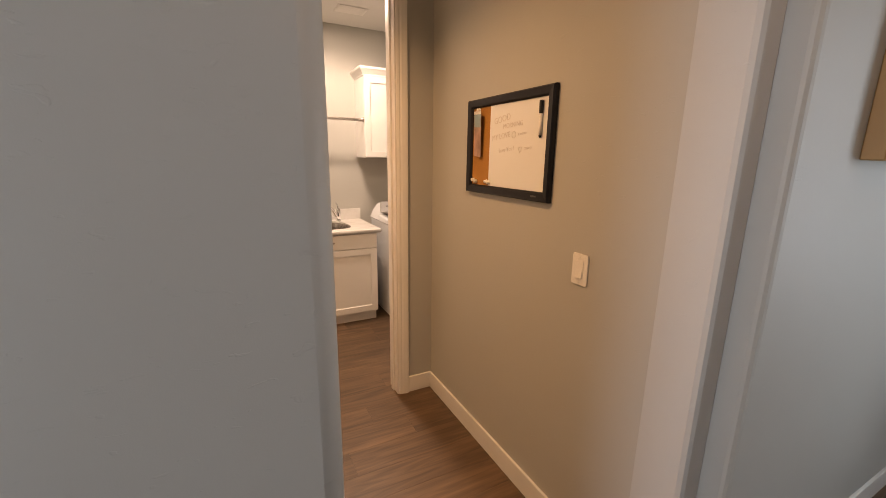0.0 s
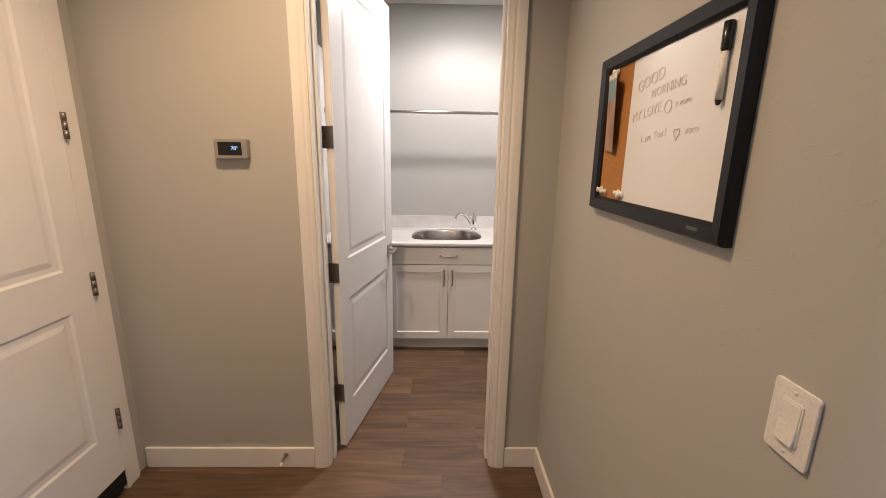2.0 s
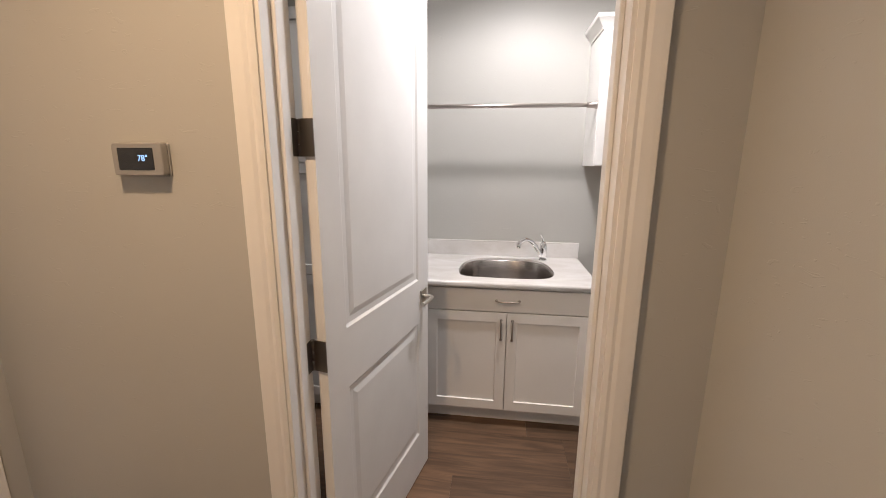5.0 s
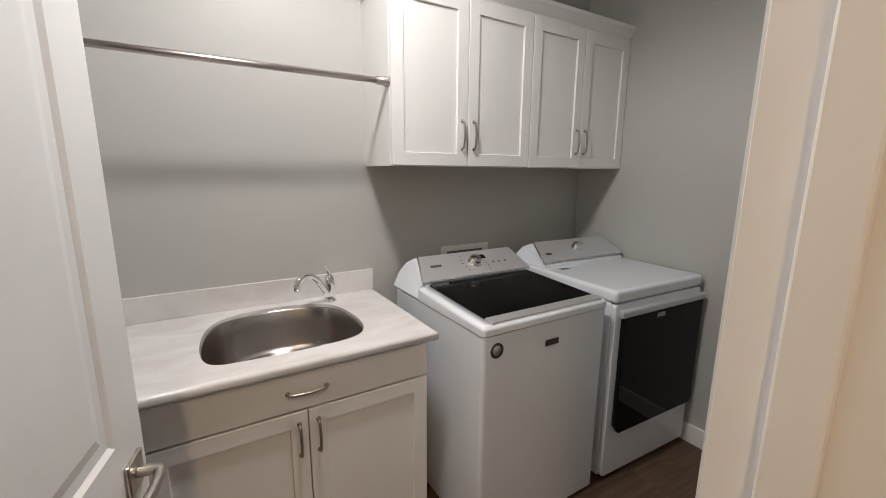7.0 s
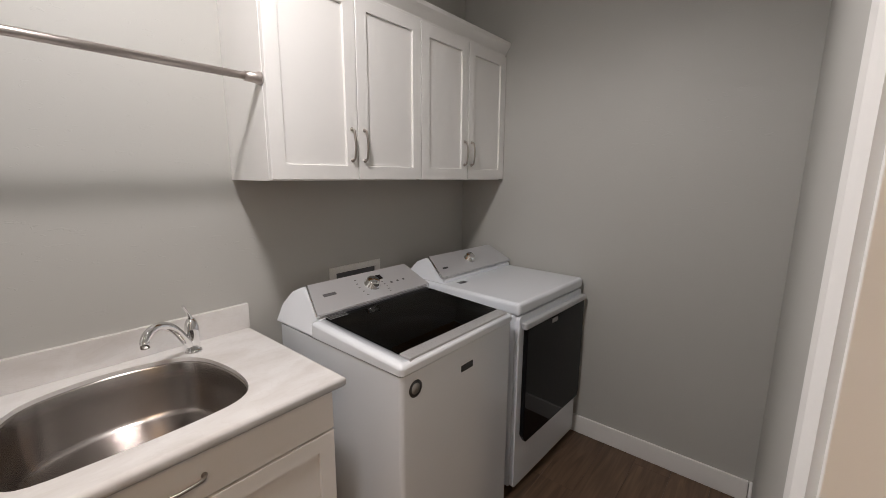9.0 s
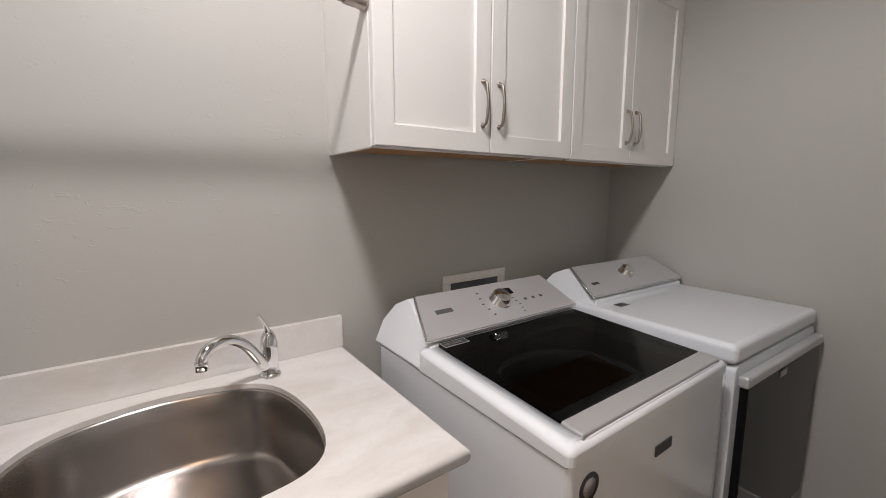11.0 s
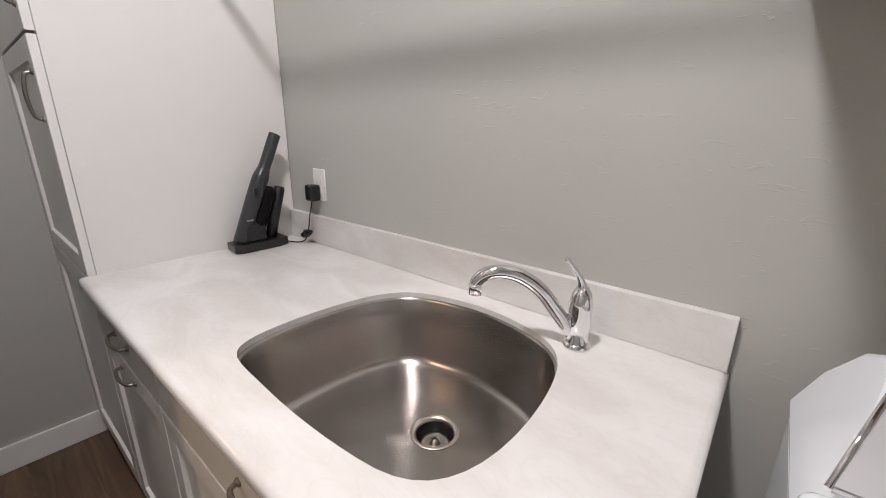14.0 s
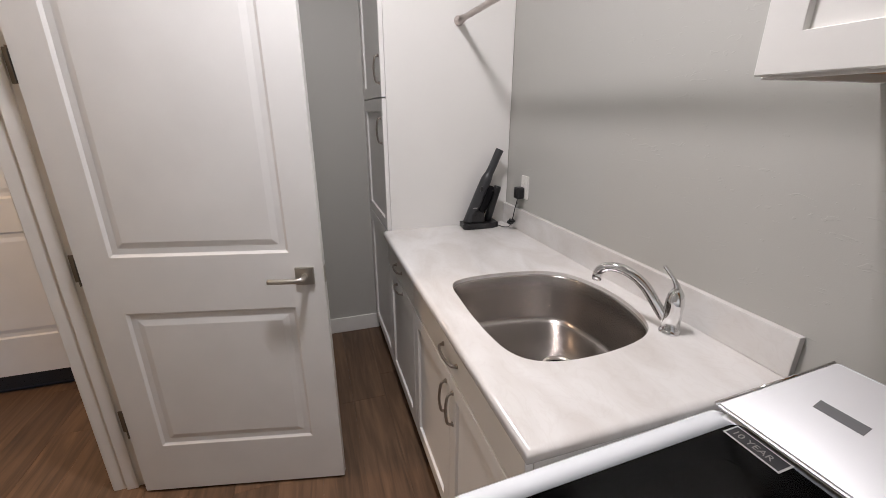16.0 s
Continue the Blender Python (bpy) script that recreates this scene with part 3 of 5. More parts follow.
def shaker_front(parent, name, x0, x1, z0, z1, y, rail=0.058, thick=0.020, flat=False):
    """A cabinet front at y (its face), with a recessed field inside four rails."""
    if flat:
        return part(name, box(x0, x1, y, y + thick, z0, z1, 0.0025), CABINET, parent)
    bm = bmesh.new()
    loops = []
    for ins, dep in ((0, thick), (0, 0.0018), (0.0018, 0), (rail - 0.001, 0), (rail, 0.0015), (rail + 0.0015, 0.010)):
        loops.append([bm.verts.new(p) for p in ((x0 + ins, y + dep, z0 + ins), (x1 - ins, y + dep, z0 + ins), (x1 - ins, y + dep, z1 - ins), (x0 + ins, y + dep, z1 - ins))])
    for a, b in zip(loops, loops[1:]):
        for k in range(4):
            bm.faces.new((a[k], a[(k + 1) % 4], b[(k + 1) % 4], b[k]))
    bm.faces.new(loops[-1])
    bm.faces.new(loops[0][::-1])
    bmesh.ops.recalc_face_normals(bm, faces=bm.faces[:])
    return part(name, bm, CABINET, parent)


FRONT = 1.984           # face of the base fronts
CT_L, CT_R, CT_F, CT_Z = -0.630, 0.877, 1.961, 0.915


def base_body(ob, x0, x1):
    y0, y1, z0, z1 = FRONT + 0.021, SINK_Y - 0.002, 0.105, CT_Z - 0.038
    for nm, b in (("side_panel", (x0, x0 + 0.018, y0, y1, z0, z1)), ("side_panel", (x1 - 0.018, x1, y0, y1, z0, z1)), ("bottom_panel", (x0 + 0.018, x1 - 0.018, y0, y1, z0, z0 + 0.018)),
                  ("back_panel", (x0 + 0.018, x1 - 0.018, y1 - 0.012, y1, z0 + 0.018, z1)), ("top_rail", (x0 + 0.018, x1 - 0.018, y0, y0 + 0.02, z1 - 0.16, z1)), ("stile", ((x0 + x1) / 2 - 0.02, (x0 + x1) / 2 + 0.02, y0, y0 + 0.02, z0 + 0.018, z1 - 0.16))):
        part(nm, box(*b), CABINET, ob)
    part("toe_kick", box(x0, x1, FRONT + 0.075, FRONT + 0.09, 0.001, 0.105), CABINET, ob, "shadowed white toe kick")


sink_base = thing("base_cabinet", "white shaker sink cabinet with two doors under the counter", "cabinet")
base_body(sink_base, -0.092, 0.840)
shaker_front(sink_base, "drawer_front", -0.089, 0.837, 0.737, 0.870, FRONT, flat=True)
d1 = shaker_front(sink_base, "door", -0.089, 0.3715, 0.112, 0.729, FRONT)
d2 = shaker_front(sink_base, "door", 0.3755, 0.837, 0.112, 0.729, FRONT)
bar_pull(sink_base, 0.376, FRONT, 0.803, 0.128, False)
bar_pull(d1, 0.342, FRONT, 0.625, 0.118, True)
bar_pull(d2, 0.406, FRONT, 0.625, 0.118, True)

hamper_base = thing("base_cabinet", "white shaker base cabinet with drawer and pull-out front", "cabinet")
base_body(hamper_base, CT_L + 0.002, -0.094)
dr = shaker_front(hamper_base, "drawer_front", CT_L + 0.005, -0.097, 0.737, 0.870, FRONT, flat=True)
d3 = shaker_front(hamper_base, "door", CT_L + 0.005, -0.097, 0.112, 0.729, FRONT)
bar_pull(dr, -0.364, FRONT, 0.803, 0.118, False)
bar_pull(d3, -0.364, FRONT, 0.700, 0.118, False)

tall = thing("tall_cabinet", "white shaker pantry cabinet beside the counter", "cabinet")
TX0, TX1 = LEFT_X + 0.001, CT_L - 0.001
bm = bmesh.new()
bm_box(bm, TX0, TX1, FRONT + 0.021, SINK_Y - 0.002, 0.105, 2.37, 0.0015, 1)
part("body", bm, CABINET, tall)
part("toe_kick", box(TX0, TX1, FRONT + 0.075, FRONT + 0.09, 0.001, 0.104), CABINET, tall)
for z0, z1, hz in ((0.112, 0.905, 0.79), (0.911, 1.562, 1.415), (1.570, 2.365, 1.69)):
    d = shaker_front(tall, "door", TX0 + 0.05, TX1 - 0.003, z0, z1, FRONT)
    if hz > 0.9:
        bar_pull(d, TX1 - 0.035, FRONT, hz, 0.118, True)
part("filler", box(TX0, TX0 + 0.047, FRONT + 0.003, FRONT + 0.020, 0.112, 2.365), CABINET, tall)

UZ0, UZ1, UF = 1.553, 2.305, 2.331


def wall_cabinet(x0, x1, label):
    ob = thing("wall_cabinet", label, "cabinet", group="cabinets over the washer and dryer")
    part("side_panel", box(x0, x0 + 0.016, UF + 0.021, SINK_Y - 0.001, UZ0 + (0.014 if x0 > 1 else 0), UZ1, 0.001, 1), CABINET, ob)
    part("side_panel", box(x1 - 0.016, x1, UF + 0.021, SINK_Y - 0.001, UZ0 + 0.014, UZ1, 0.001, 1), CABINET, ob)
    part("carcass", box(x0 + 0.016, x1 - 0.016, UF + 0.021, SINK_Y - 0.001, UZ0 + 0.036, UZ1), CABINET, ob)
    part("bottom_rail", box(x0 + 0.016, x1 - 0.016, UF + 0.021, UF + 0.039, UZ0, UZ0 + 0.035), CABINET, ob)
    part("underside", box(x0 + 0.016, x1 - 0.016, UF + 0.039, SINK_Y - 0.012, UZ0 + 0.014, UZ0 + 0.030), WOODSIDE, ob, "bare maple veneer underside")
    xm = (x0 + x1) / 2
    for a, b, hx in ((x0 + 0.002, xm - 0.002, xm - 0.033), (xm + 0.002, x1 - 0.002, xm + 0.033)):
        d = shaker_front(ob, "door", a, b, UZ0 + 0.004, UZ1 - 0.004, UF)
        bar_pull(d, hx, UF, UZ0 + 0.148, 0.128, True)
    return ob


UX0, UX1 = 0.857, RIGHT_X - 0.002
XM = 1.650
wall_cabinet(UX0, XM - 0.0005, "white shaker wall cabinet with clothes rod end")
wall_cabinet(XM + 0.0005, UX1, "white shaker wall cabinet against the end wall")
crown = thing("crown_moulding", "white cove crown moulding along the wall cabinets", "moulding")
prof = [(0.0, 0.0), (-0.006, 0.0), (-0.008, 0.012), (-0.016, 0.022), (-0.030, 0.042), (-0.042, 0.056), (-0.044, 0.075), (0.0, 0.075)]
bm = bmesh.new()
yb, loops = UF + 0.018, []
for d, h in prof:
    loops.append([bm.verts.new(p) for p in ((UX0 + d, SINK_Y - 0.001, UZ1 + h), (UX0 + d, yb + d, UZ1 + h), (UX1, yb + d, UZ1 + h))])
for u, v in zip(loops, loops[1:]):
    for k in range(2):
        bm.faces.new((u[k], u[k + 1], v[k + 1], v[k]))
bmesh.ops.recalc_face_normals(bm, faces=bm.faces[:])
part("front_moulding", bm, CABINET, crown)
part("top_cover", box(UX0, UX1, yb, SINK_Y - 0.001, UZ1 + 0.067, UZ1 + 0.075), CABINET, crown)

# ---- counter, sink, faucet ----


RIM = [Vector((x, y, 0)) for x, y in ((0.138, 2.074), (0.091, 2.112), (0.074, 2.200), (0.079, 2.33), (0.107, 2.455), (0.163, 2.530), (0.255, 2.566), (0.366, 2.580), (0.480, 2.564),
                                      (0.572, 2.526), (0.624, 2.455), (0.651, 2.33), (0.652, 2.205), (0.626, 2.122), (0.572, 2.079), (0.480, 2.064), (0.366, 2.060), (0.250, 2.064))]
SX0, SX1, SY0, SY1 = 0.074, 0.656, 2.060, 2.580
_ring = smooth_line(RIM[-2:] + RIM + RIM[:2], 3)
RIM_LINE = [(p.x, p.y) for p in _ring[6:6 + 3 * len(RIM)]]


def sink_outline(inset):
    """The bowl's outline: bowed back, straight sides that splay to the front; drawn in by inset."""
    cx, cy = 0.366, 2.315
    return [(cx + (x - cx) * (1 - inset / 0.29), cy + (y - cy) * (1 - inset / 0.26)) for x, y in RIM_LINE]


counter = thing("countertop", "pale marbled countertop with rounded front edge", "countertop")
bm = bmesh.new()
hole = sink_outline(0)
nn = len(hole)


def outer_for(p):
    """The point on the counter's edge that a ring of faces joins to a point of the bowl's rim."""
    cx, cy = (SX0 + SX1) / 2, (SY0 + SY1) / 2
    dx, dy = p[0] - cx, p[1] - cy
    ks = []
    for lim, c, d in ((CT_R - 0.014, cx, dx), (CT_L, cx, dx), (SINK_Y - 0.001, cy, dy), (CT_F + 0.014, cy, dy)):
        if abs(d) > 1e-9 and (lim - c) / d > 0:
            ks.append((lim - c) / d)
    k = min(ks)
    return (cx + dx * k, cy + dy * k)


ring = [outer_for(p) for p in hole]
corners = [(CT_R - 0.014, SINK_Y - 0.001), (CT_L, SINK_Y - 0.001), (CT_L, CT_F + 0.014), (CT_R - 0.014, CT_F + 0.014)]
for c in corners:      # draw the nearest ring point into each corner
    i = min(range(nn), key=lambda j: (ring[j][0] - c[0]) ** 2 + (ring[j][1] - c[1]) ** 2)
    ring[i] = c
vi, vo = [bm.verts.new((*p, CT_Z)) for p in hole], [bm.verts.new((*p, CT_Z)) for p in ring]
vl = [bm.verts.new((*p, CT_Z - 0.014)) for p in hole]
for k in range(nn):
    j = (k + 1) % nn
    bm.faces.new((vi[k], vi[j], vo[j], vo[k]))
    bm.faces.new((vi[j], vi[k], vl[k], vl[j]))
bmesh.ops.recalc_face_normals(bm, faces=bm.faces[:])
for f in bm.faces:
    if abs(f.normal.z) > 0.9 and f.normal.z < 0:
        f.normal_flip()
part("top", bm, STONE, counter)
# rounded nosing along the front and the open end
R, T = 0.014, 0.038
nose = [(0, 0)] + [(R * math.sin(radians(a)), R * math.cos(radians(a)) - R) for a in range(15, 91, 15)] + [(R * math.sin(radians(90 + a)), -T + R + R * math.cos(radians(90 + a))) for a in range(0, 91, 15)]
bm = bmesh.new()
loops = []
for d, h in nose:
    loops.append([bm.verts.new(p) for p in ((CT_L, CT_F + R - d, CT_Z + h), (CT_R - R + d, CT_F + R - d, CT_Z + h), (CT_R - R + d, SINK_Y - 0.001, CT_Z + h))])
for u, v in zip(loops, loops[1:]):
    for k in range(2):
        bm.faces.new((u[k], u[k + 1], v[k + 1], v[k])).smooth = True
bmesh.ops.recalc_face_normals(bm, faces=bm.faces[:])
part("nosing", bm, STONE, counter)
under = bmesh.new()
for b in ((CT_L, SX0 - 0.02, CT_F + R, SINK_Y - 0.002), (SX1 + 0.02, CT_R - R, CT_F + R, SINK_Y - 0.002)):
    bm_box(under, b[0], b[1], b[2], b[3], CT_Z - T, CT_Z - T + 0.004)
bm_box(under, SX0 - 0.02, SX1 + 0.02, CT_F + R, SY0 - 0.02, CT_Z - T, CT_Z - T + 0.004)
part("substrate", under, CABINET, counter)
part("backsplash", box(CT_L, CT_R - 0.004, SINK_Y - 0.020, SINK_Y - 0.0005, CT_Z + 0.0005, 1.024, 0.0015), STONE, counter)

sink = thing("sink", "brushed stainless undermount laundry sink", "sink")
bm = bmesh.new()
loops = []
for inset, z in ((-0.012, CT_Z - 0.0145), (0.002, CT_Z - 0.0145), (0.005, CT_Z - 0.020), (0.009, CT_Z - 0.10), (0.014, CT_Z - 0.182), (0.017, CT_Z - 0.193), (0.023, CT_Z - 0.201), (0.033, CT_Z - 0.206), (0.046, CT_Z - 0.208), (0.12, CT_Z - 0.213)):
    loops.append([bm.verts.new((*p, z)) for p in sink_outline(inset)])
for u, v in zip(loops, loops[1:]):
    for k in range(nn):
        bm.faces.new((u[k], u[(k + 1) % nn], v[(k + 1) % nn], v[k])).smooth = True
DRAIN = (0.395, 2.365)
cz = []
for v in loops[-1]:
    out_ = Vector((v.co.x - DRAIN[0], v.co.y - DRAIN[1])).normalized() * 0.048
    cz.append(bm.verts.new((DRAIN[0] + out_.x, DRAIN[1] + out_.y, CT_Z - 0.2205)))
for k in range(nn):
    bm.faces.new((loops[-1][k], loops[-1][(k + 1) % nn], cz[(k + 1) % nn], cz[k])).smooth = True
bmesh.ops.recalc_face_normals(bm, faces=bm.faces[:])
SINK_MID = Vector((0.366, 2.34, CT_Z - 0.1))
bmesh.ops.translate(bm, vec=-SINK_MID, verts=bm.verts[:])
part("bowl", bm, STEEL, sink).location = SINK_MID
part("drain", lathe([(0.055, 0.0), (0.054, 0.0012), (0.047, 0.0010), (0.043, -0.004), (0.042, -0.008)], (*DRAIN, CT_Z - 0.2192), "z", 32, None, False), NICKEL, sink, "satin drain flange")
part("drain_well", lathe([(0.043, 0.0), (0.042, -0.045), (0.0, -0.047)], (*DRAIN, CT_Z - 0.2255), "z", 32, None, False), BLACK, sink, "dark drain well")
part("strainer", lathe([(0.033, 0), (0.034, 0.012), (0.029, 0.011), (0.014, 0.008), (0.008, 0.010), (0.007, 0.020), (0.0, 0.021)], (*DRAIN, CT_Z - 0.262), "z", 24), NICKEL, sink, "steel strainer basket")

FX, FY = 0.620, 2.553
faucet = thing("faucet", "chrome single-lever faucet with arched spout", "faucet", (FX, FY, CT_Z + 0.0005))
part("base", lathe([(0.0, 0), (0.0285, 0.0), (0.0285, 0.004), (0.0265, 0.007), (0.0245, 0.012), (0.0, 0.013)], (0, 0, 0)), CHROME, faucet)
part("body", lathe([(0.024, 0.010), (0.0235, 0.075), (0.0245, 0.083), (0.024, 0.098), (0.020, 0.116), (0.012, 0.130), (0.0, 0.133)], (0, 0, 0)), CHROME, faucet)
sp = smooth_line([(-0.012, -0.006, 0.030), (-0.035, -0.022, 0.068), (-0.066, -0.044, 0.117), (-0.098, -0.068, 0.146), (-0.128, -0.091, 0.157), (-0.155, -0.110, 0.152), (-0.171, -0.121, 0.136), (-0.174, -0.123, 0.121)], 6)
part("spout", tube(sp, [0.0155 - 0.0020 * i / (len(sp) - 1) for i in range(len(sp))], 16), CHROME, faucet)
part("aerator", lathe([(0.0142, -0.014), (0.0145, 0.004), (0.0135, 0.008)], (-0.174, -0.123, 0.121)), CHROME, faucet)
lv = smooth_line([(0.0, 0.0, 0.116), (-0.002, 0.000, 0.134), (-0.009, -0.008, 0.156), (-0.021, -0.020, 0.178), (-0.029, -0.029, 0.192)], 5)
part("lever", tube(lv, [0.013 - 0.0075 * min(1, i / 10) for i in range(len(lv))], 12), CHROME, faucet)

rod = thing("clothes_rod", "brushed metal hanging rod between the cabinets", "rod")
part("bar", tube([(CT_L + 0.004, 2.364, 1.906), (UX0 - 0.004, 2.364, 1.906)], 0.0125, 16), RODMETAL, rod)
for x, d in ((CT_L, 1), (UX0, -1)):
    part("end_socket", lathe([(0.0, 0), (0.023, 0.0), (0.023, d * 0.005), (0.018, d * 0.02), (0.0165, d * 0.055), (0.0, d * 0.056)], (x, 2.364, 1.906), "x", 20), RODMETAL, rod)

# ---- washer and dryer ----


def knob(parent, c, n, r=0.032):
    """A metal dial standing off the sloped console along n."""
    bm = lathe([(r * 1.18, 0), (r * 1.18, 0.004), (r, 0.007), (r * 0.96, 0.026), (r * 0.80, 0.032), (0.0, 0.033)], (0, 0, 0), "z", 28)
    turn = Vector((0, 0, 1)).rotation_difference(Vector(n)).to_matrix().to_4x4()
    bmesh.ops.transform(bm, matrix=Matrix.Translation(c) @ turn, verts=bm.verts[:])
    return part("dial", bm, CHROME, parent, "polished dial")


def console(parent, x0, x1, dz=0.0, wide=-0.01, foot=0.962):
    """White console housing with a sloped silver fascia; returns a way to place things on the fascia."""
    fy0, fz0, fy1, fz1 = 2.280, 1.016 + dz, 2.435, 1.098 + dz
    side = [(2.275, foot), (2.270, 1.004 + dz), (2.295, 1.020 + dz), (2.43, 1.092 + dz), (2.46, 1.098 + dz), (2.52, 1.07 + dz), (2.565, 1.01 + dz), (2.57, foot)]
    shell = prism(side, "x", x0 - wide, x1 + wide, 0.006, 2)
    for v in shell.verts:      # the ends lean in towards the top
        rise = (v.co.z - foot) / (1.098 + dz - foot)
        v.co.x += 0.066 * rise if v.co.x < (x0 + x1) / 2 else -0.026 * rise
    part("console_housing", shell, ENAMEL, parent)
    n = Vector((0, -(fz1 - fz0), fy1 - fy0)).normalized()
    u = Vector((0, fy1 - fy0, fz1 - fz0)).normalized()
    ln = math.hypot(fy1 - fy0, fz1 - fz0)

    def spot(x, v, lift=0.0):
        return Vector((x, fy0, fz0)) + u * (v * ln) + n * (lift + 0.006)
    bm = bmesh.new()
    pts = [(x0 + 0.012, -0.04), (x1 - 0.008, -0.04), (x1 - 0.032, 1.03), (x0 + 0.072, 1.03)]
    lo, hi = [bm.verts.new(spot(x, v, -0.006)) for x, v in pts], [bm.verts.new(spot(x, v, 0.006)) for x, v in pts]
    bm.faces.new(hi)
    bm.faces.new(lo[::-1])
    for k in range(4):
        bm.faces.new((lo[k], lo[(k + 1) % 4], hi[(k + 1) % 4], hi[k]))
    bmesh.ops.bevel(bm, geom=bm.edges[:], offset=0.004, segments=2, affect="EDGES")
    part("fascia", bm, CONSOLE, parent, "silver sloped control fascia")
    for i, j in ((0, 3),):
        part("fascia_edge", tube([spot(*pts[i], 0.004), spot(*pts[j], 0.004)], [0.0028, 0.0028], 8), CHROME, parent, "bright fascia edge")

    def plate(name, xa, xb, va, vb, mat, lift=0.0066, label=""):
        b2 = bmesh.new()
        q = [b2.verts.new(spot(x, v, lift)) for x, v in ((xa, va), (xb, va), (xb, vb), (xa, vb))]
        b2.faces.new(q)
        r = bmesh.ops.extrude_face_region(b2, geom=b2.faces[:])
        bmesh.ops.translate(b2, vec=n * -0.0012, verts=[g for g in r["geom"] if isinstance(g, bmesh.types.BMVert)])
        bmesh.ops.recalc_face_normals(b2, faces=b2.faces[:])
        return part(name, b2, mat, parent, label)
    return spot, n, plate


WX0, WX1, DX0, DX1, AF, AB = 0.960, 1.650, 1.712, 2.402, 1.782, 2.545
washer = thing("washing_machine", "white top-load washer with tinted glass lid", "washing machine")
sh = bmesh.new()
# cabinet shell, open on top
so, si = rounded_rect(WX0, WX1, AF, AB, 0.016, 4), rounded_rect(WX0 + 0.012, WX1 - 0.012, AF + 0.012, AB - 0.012, 0.010, 4)
lps = [[sh.verts.new((*p, z)) for p in q] for q, z in ((so, 0.025), (so, 0.933), (si, 0.933), (si, 0.05))]
for a, b in zip(lps, lps[1:]):
    for k in range(len(a)):
        sh.faces.new((a[k], a[(k + 1) % len(a)], b[(k + 1) % len(a)], b[k]))
sh.faces.new(lps[0][::-1])
sh.faces.new(lps[-1])
bmesh.ops.recalc_face_normals(sh, faces=sh.faces[:])
part("body", sh, ENAMEL, washer)
# top deck: a frame round the lid
LX0, LX1, LY0, LY1 = WX0 + 0.046, WX1 - 0.030, AF + 0.003, 2.283
dk = bmesh.new()
outer = rounded_rect(WX0 - 0.003, WX1 + 0.003, AF - 0.004, 2.296, 0.016, 4)
inner = rounded_rect(LX0, LX1, LY0 + 0.004, LY1, 0.02, 4)
loops = []
for pts, z, grow in ((outer, 0.9365, -0.003), (outer, 0.938, 0), (outer, 0.963, 0), (outer, 0.970, -0.002), (outer, 0.975, -0.007), (outer, 0.978, -0.014), (inner, 0.982, 0.0), (inner, 0.978, 0.004), (inner, 0.936, 0.004)):
    cxm, cym = (WX0 + WX1) / 2, (AF + 2.29) / 2
    loops.append([dk.verts.new((x + grow * (1 if x > cxm else -1), y + grow * (1 if y > cym else -1), z)) for x, y in pts])
for a, b in zip(loops, loops[1:]):
    for k in range(len(a)):
        dk.faces.new((a[k], a[(k + 1) % len(a)], b[(k + 1) % len(a)], b[k])).smooth = a[k].co.z > 0.962
bmesh.ops.recalc_face_normals(dk, faces=dk.faces[:])
part("top_deck", dk, ENAMEL, washer, "white enamel top deck")
# tub cover with a round mouth, and the drum below it
TCX, TCY = (LX0 + LX1) / 2, (LY0 + LY1) / 2 + 0.005
tc_ = bmesh.new()
NR = 40
mouth = [(TCX + 0.215 * math.cos(2 * math.pi * k / NR), TCY + 0.205 * math.sin(2 * math.pi * k / NR)) for k in range(NR)]
edge = []
for mx, my in mouth:
    dx, dy = mx - TCX, my - TCY
    k = min(((LX1 - TCX + 0.003) / abs(dx)) if abs(dx) > 1e-6 else 9, ((LY1 - TCY + 0.003) / abs(dy)) if abs(dy) > 1e-6 else 9)
    edge.append((TCX + dx * k, TCY + dy * k))
lps = [[tc_.verts.new((*p, z)) for p in q] for q, z in ((edge, 0.938), (mouth, 0.925), (mouth, 0.895))]
for a, b in zip(lps, lps[1:]):
    for k in range(NR):
        tc_.faces.new((a[k], a[(k + 1) % NR], b[(k + 1) % NR], b[k])).smooth = True
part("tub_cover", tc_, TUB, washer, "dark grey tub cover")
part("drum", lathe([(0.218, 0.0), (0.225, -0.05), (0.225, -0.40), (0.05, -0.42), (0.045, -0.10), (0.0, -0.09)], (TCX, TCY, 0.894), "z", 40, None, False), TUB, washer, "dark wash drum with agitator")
part("tub_ring", lathe([(0.216, -0.022), (0.216, -0.004), (0.206, 0.0), (0.198, -0.006), (0.198, -0.024)], (TCX, TCY, 0.915), "z", 40, None, False), TUBRIM, washer, "pale tub ring")
part("dispenser", box(LX0 + 0.03, LX0 + 0.14, LY0 + 0.07, LY0 + 0.16, 0.934, 0.943, 0.003), CHARCOAL, washer, "dark dispenser drawer")
lid = part("lid", prism(rounded_rect(LX0 + 0.002, LX1 - 0.002, LY0 + 0.045, LY1 - 0.004, 0.02, 4), "z", 0.980, 0.986), LIDGLASS, washer, "tinted glass lid")
lid.visible_shadow = False
lb = bmesh.new()
lo_, li_ = rounded_rect(LX0 + 0.003, LX1 - 0.003, LY0 + 0.046, LY1 - 0.005, 0.02, 4), rounded_rect(LX0 + 0.04, LX1 - 0.04, LY0 + 0.075, LY1 - 0.075, 0.03, 4)
vo_, vi_ = [lb.verts.new((*p, 0.9795)) for p in lo_], [lb.verts.new((*p, 0.9795)) for p in li_]
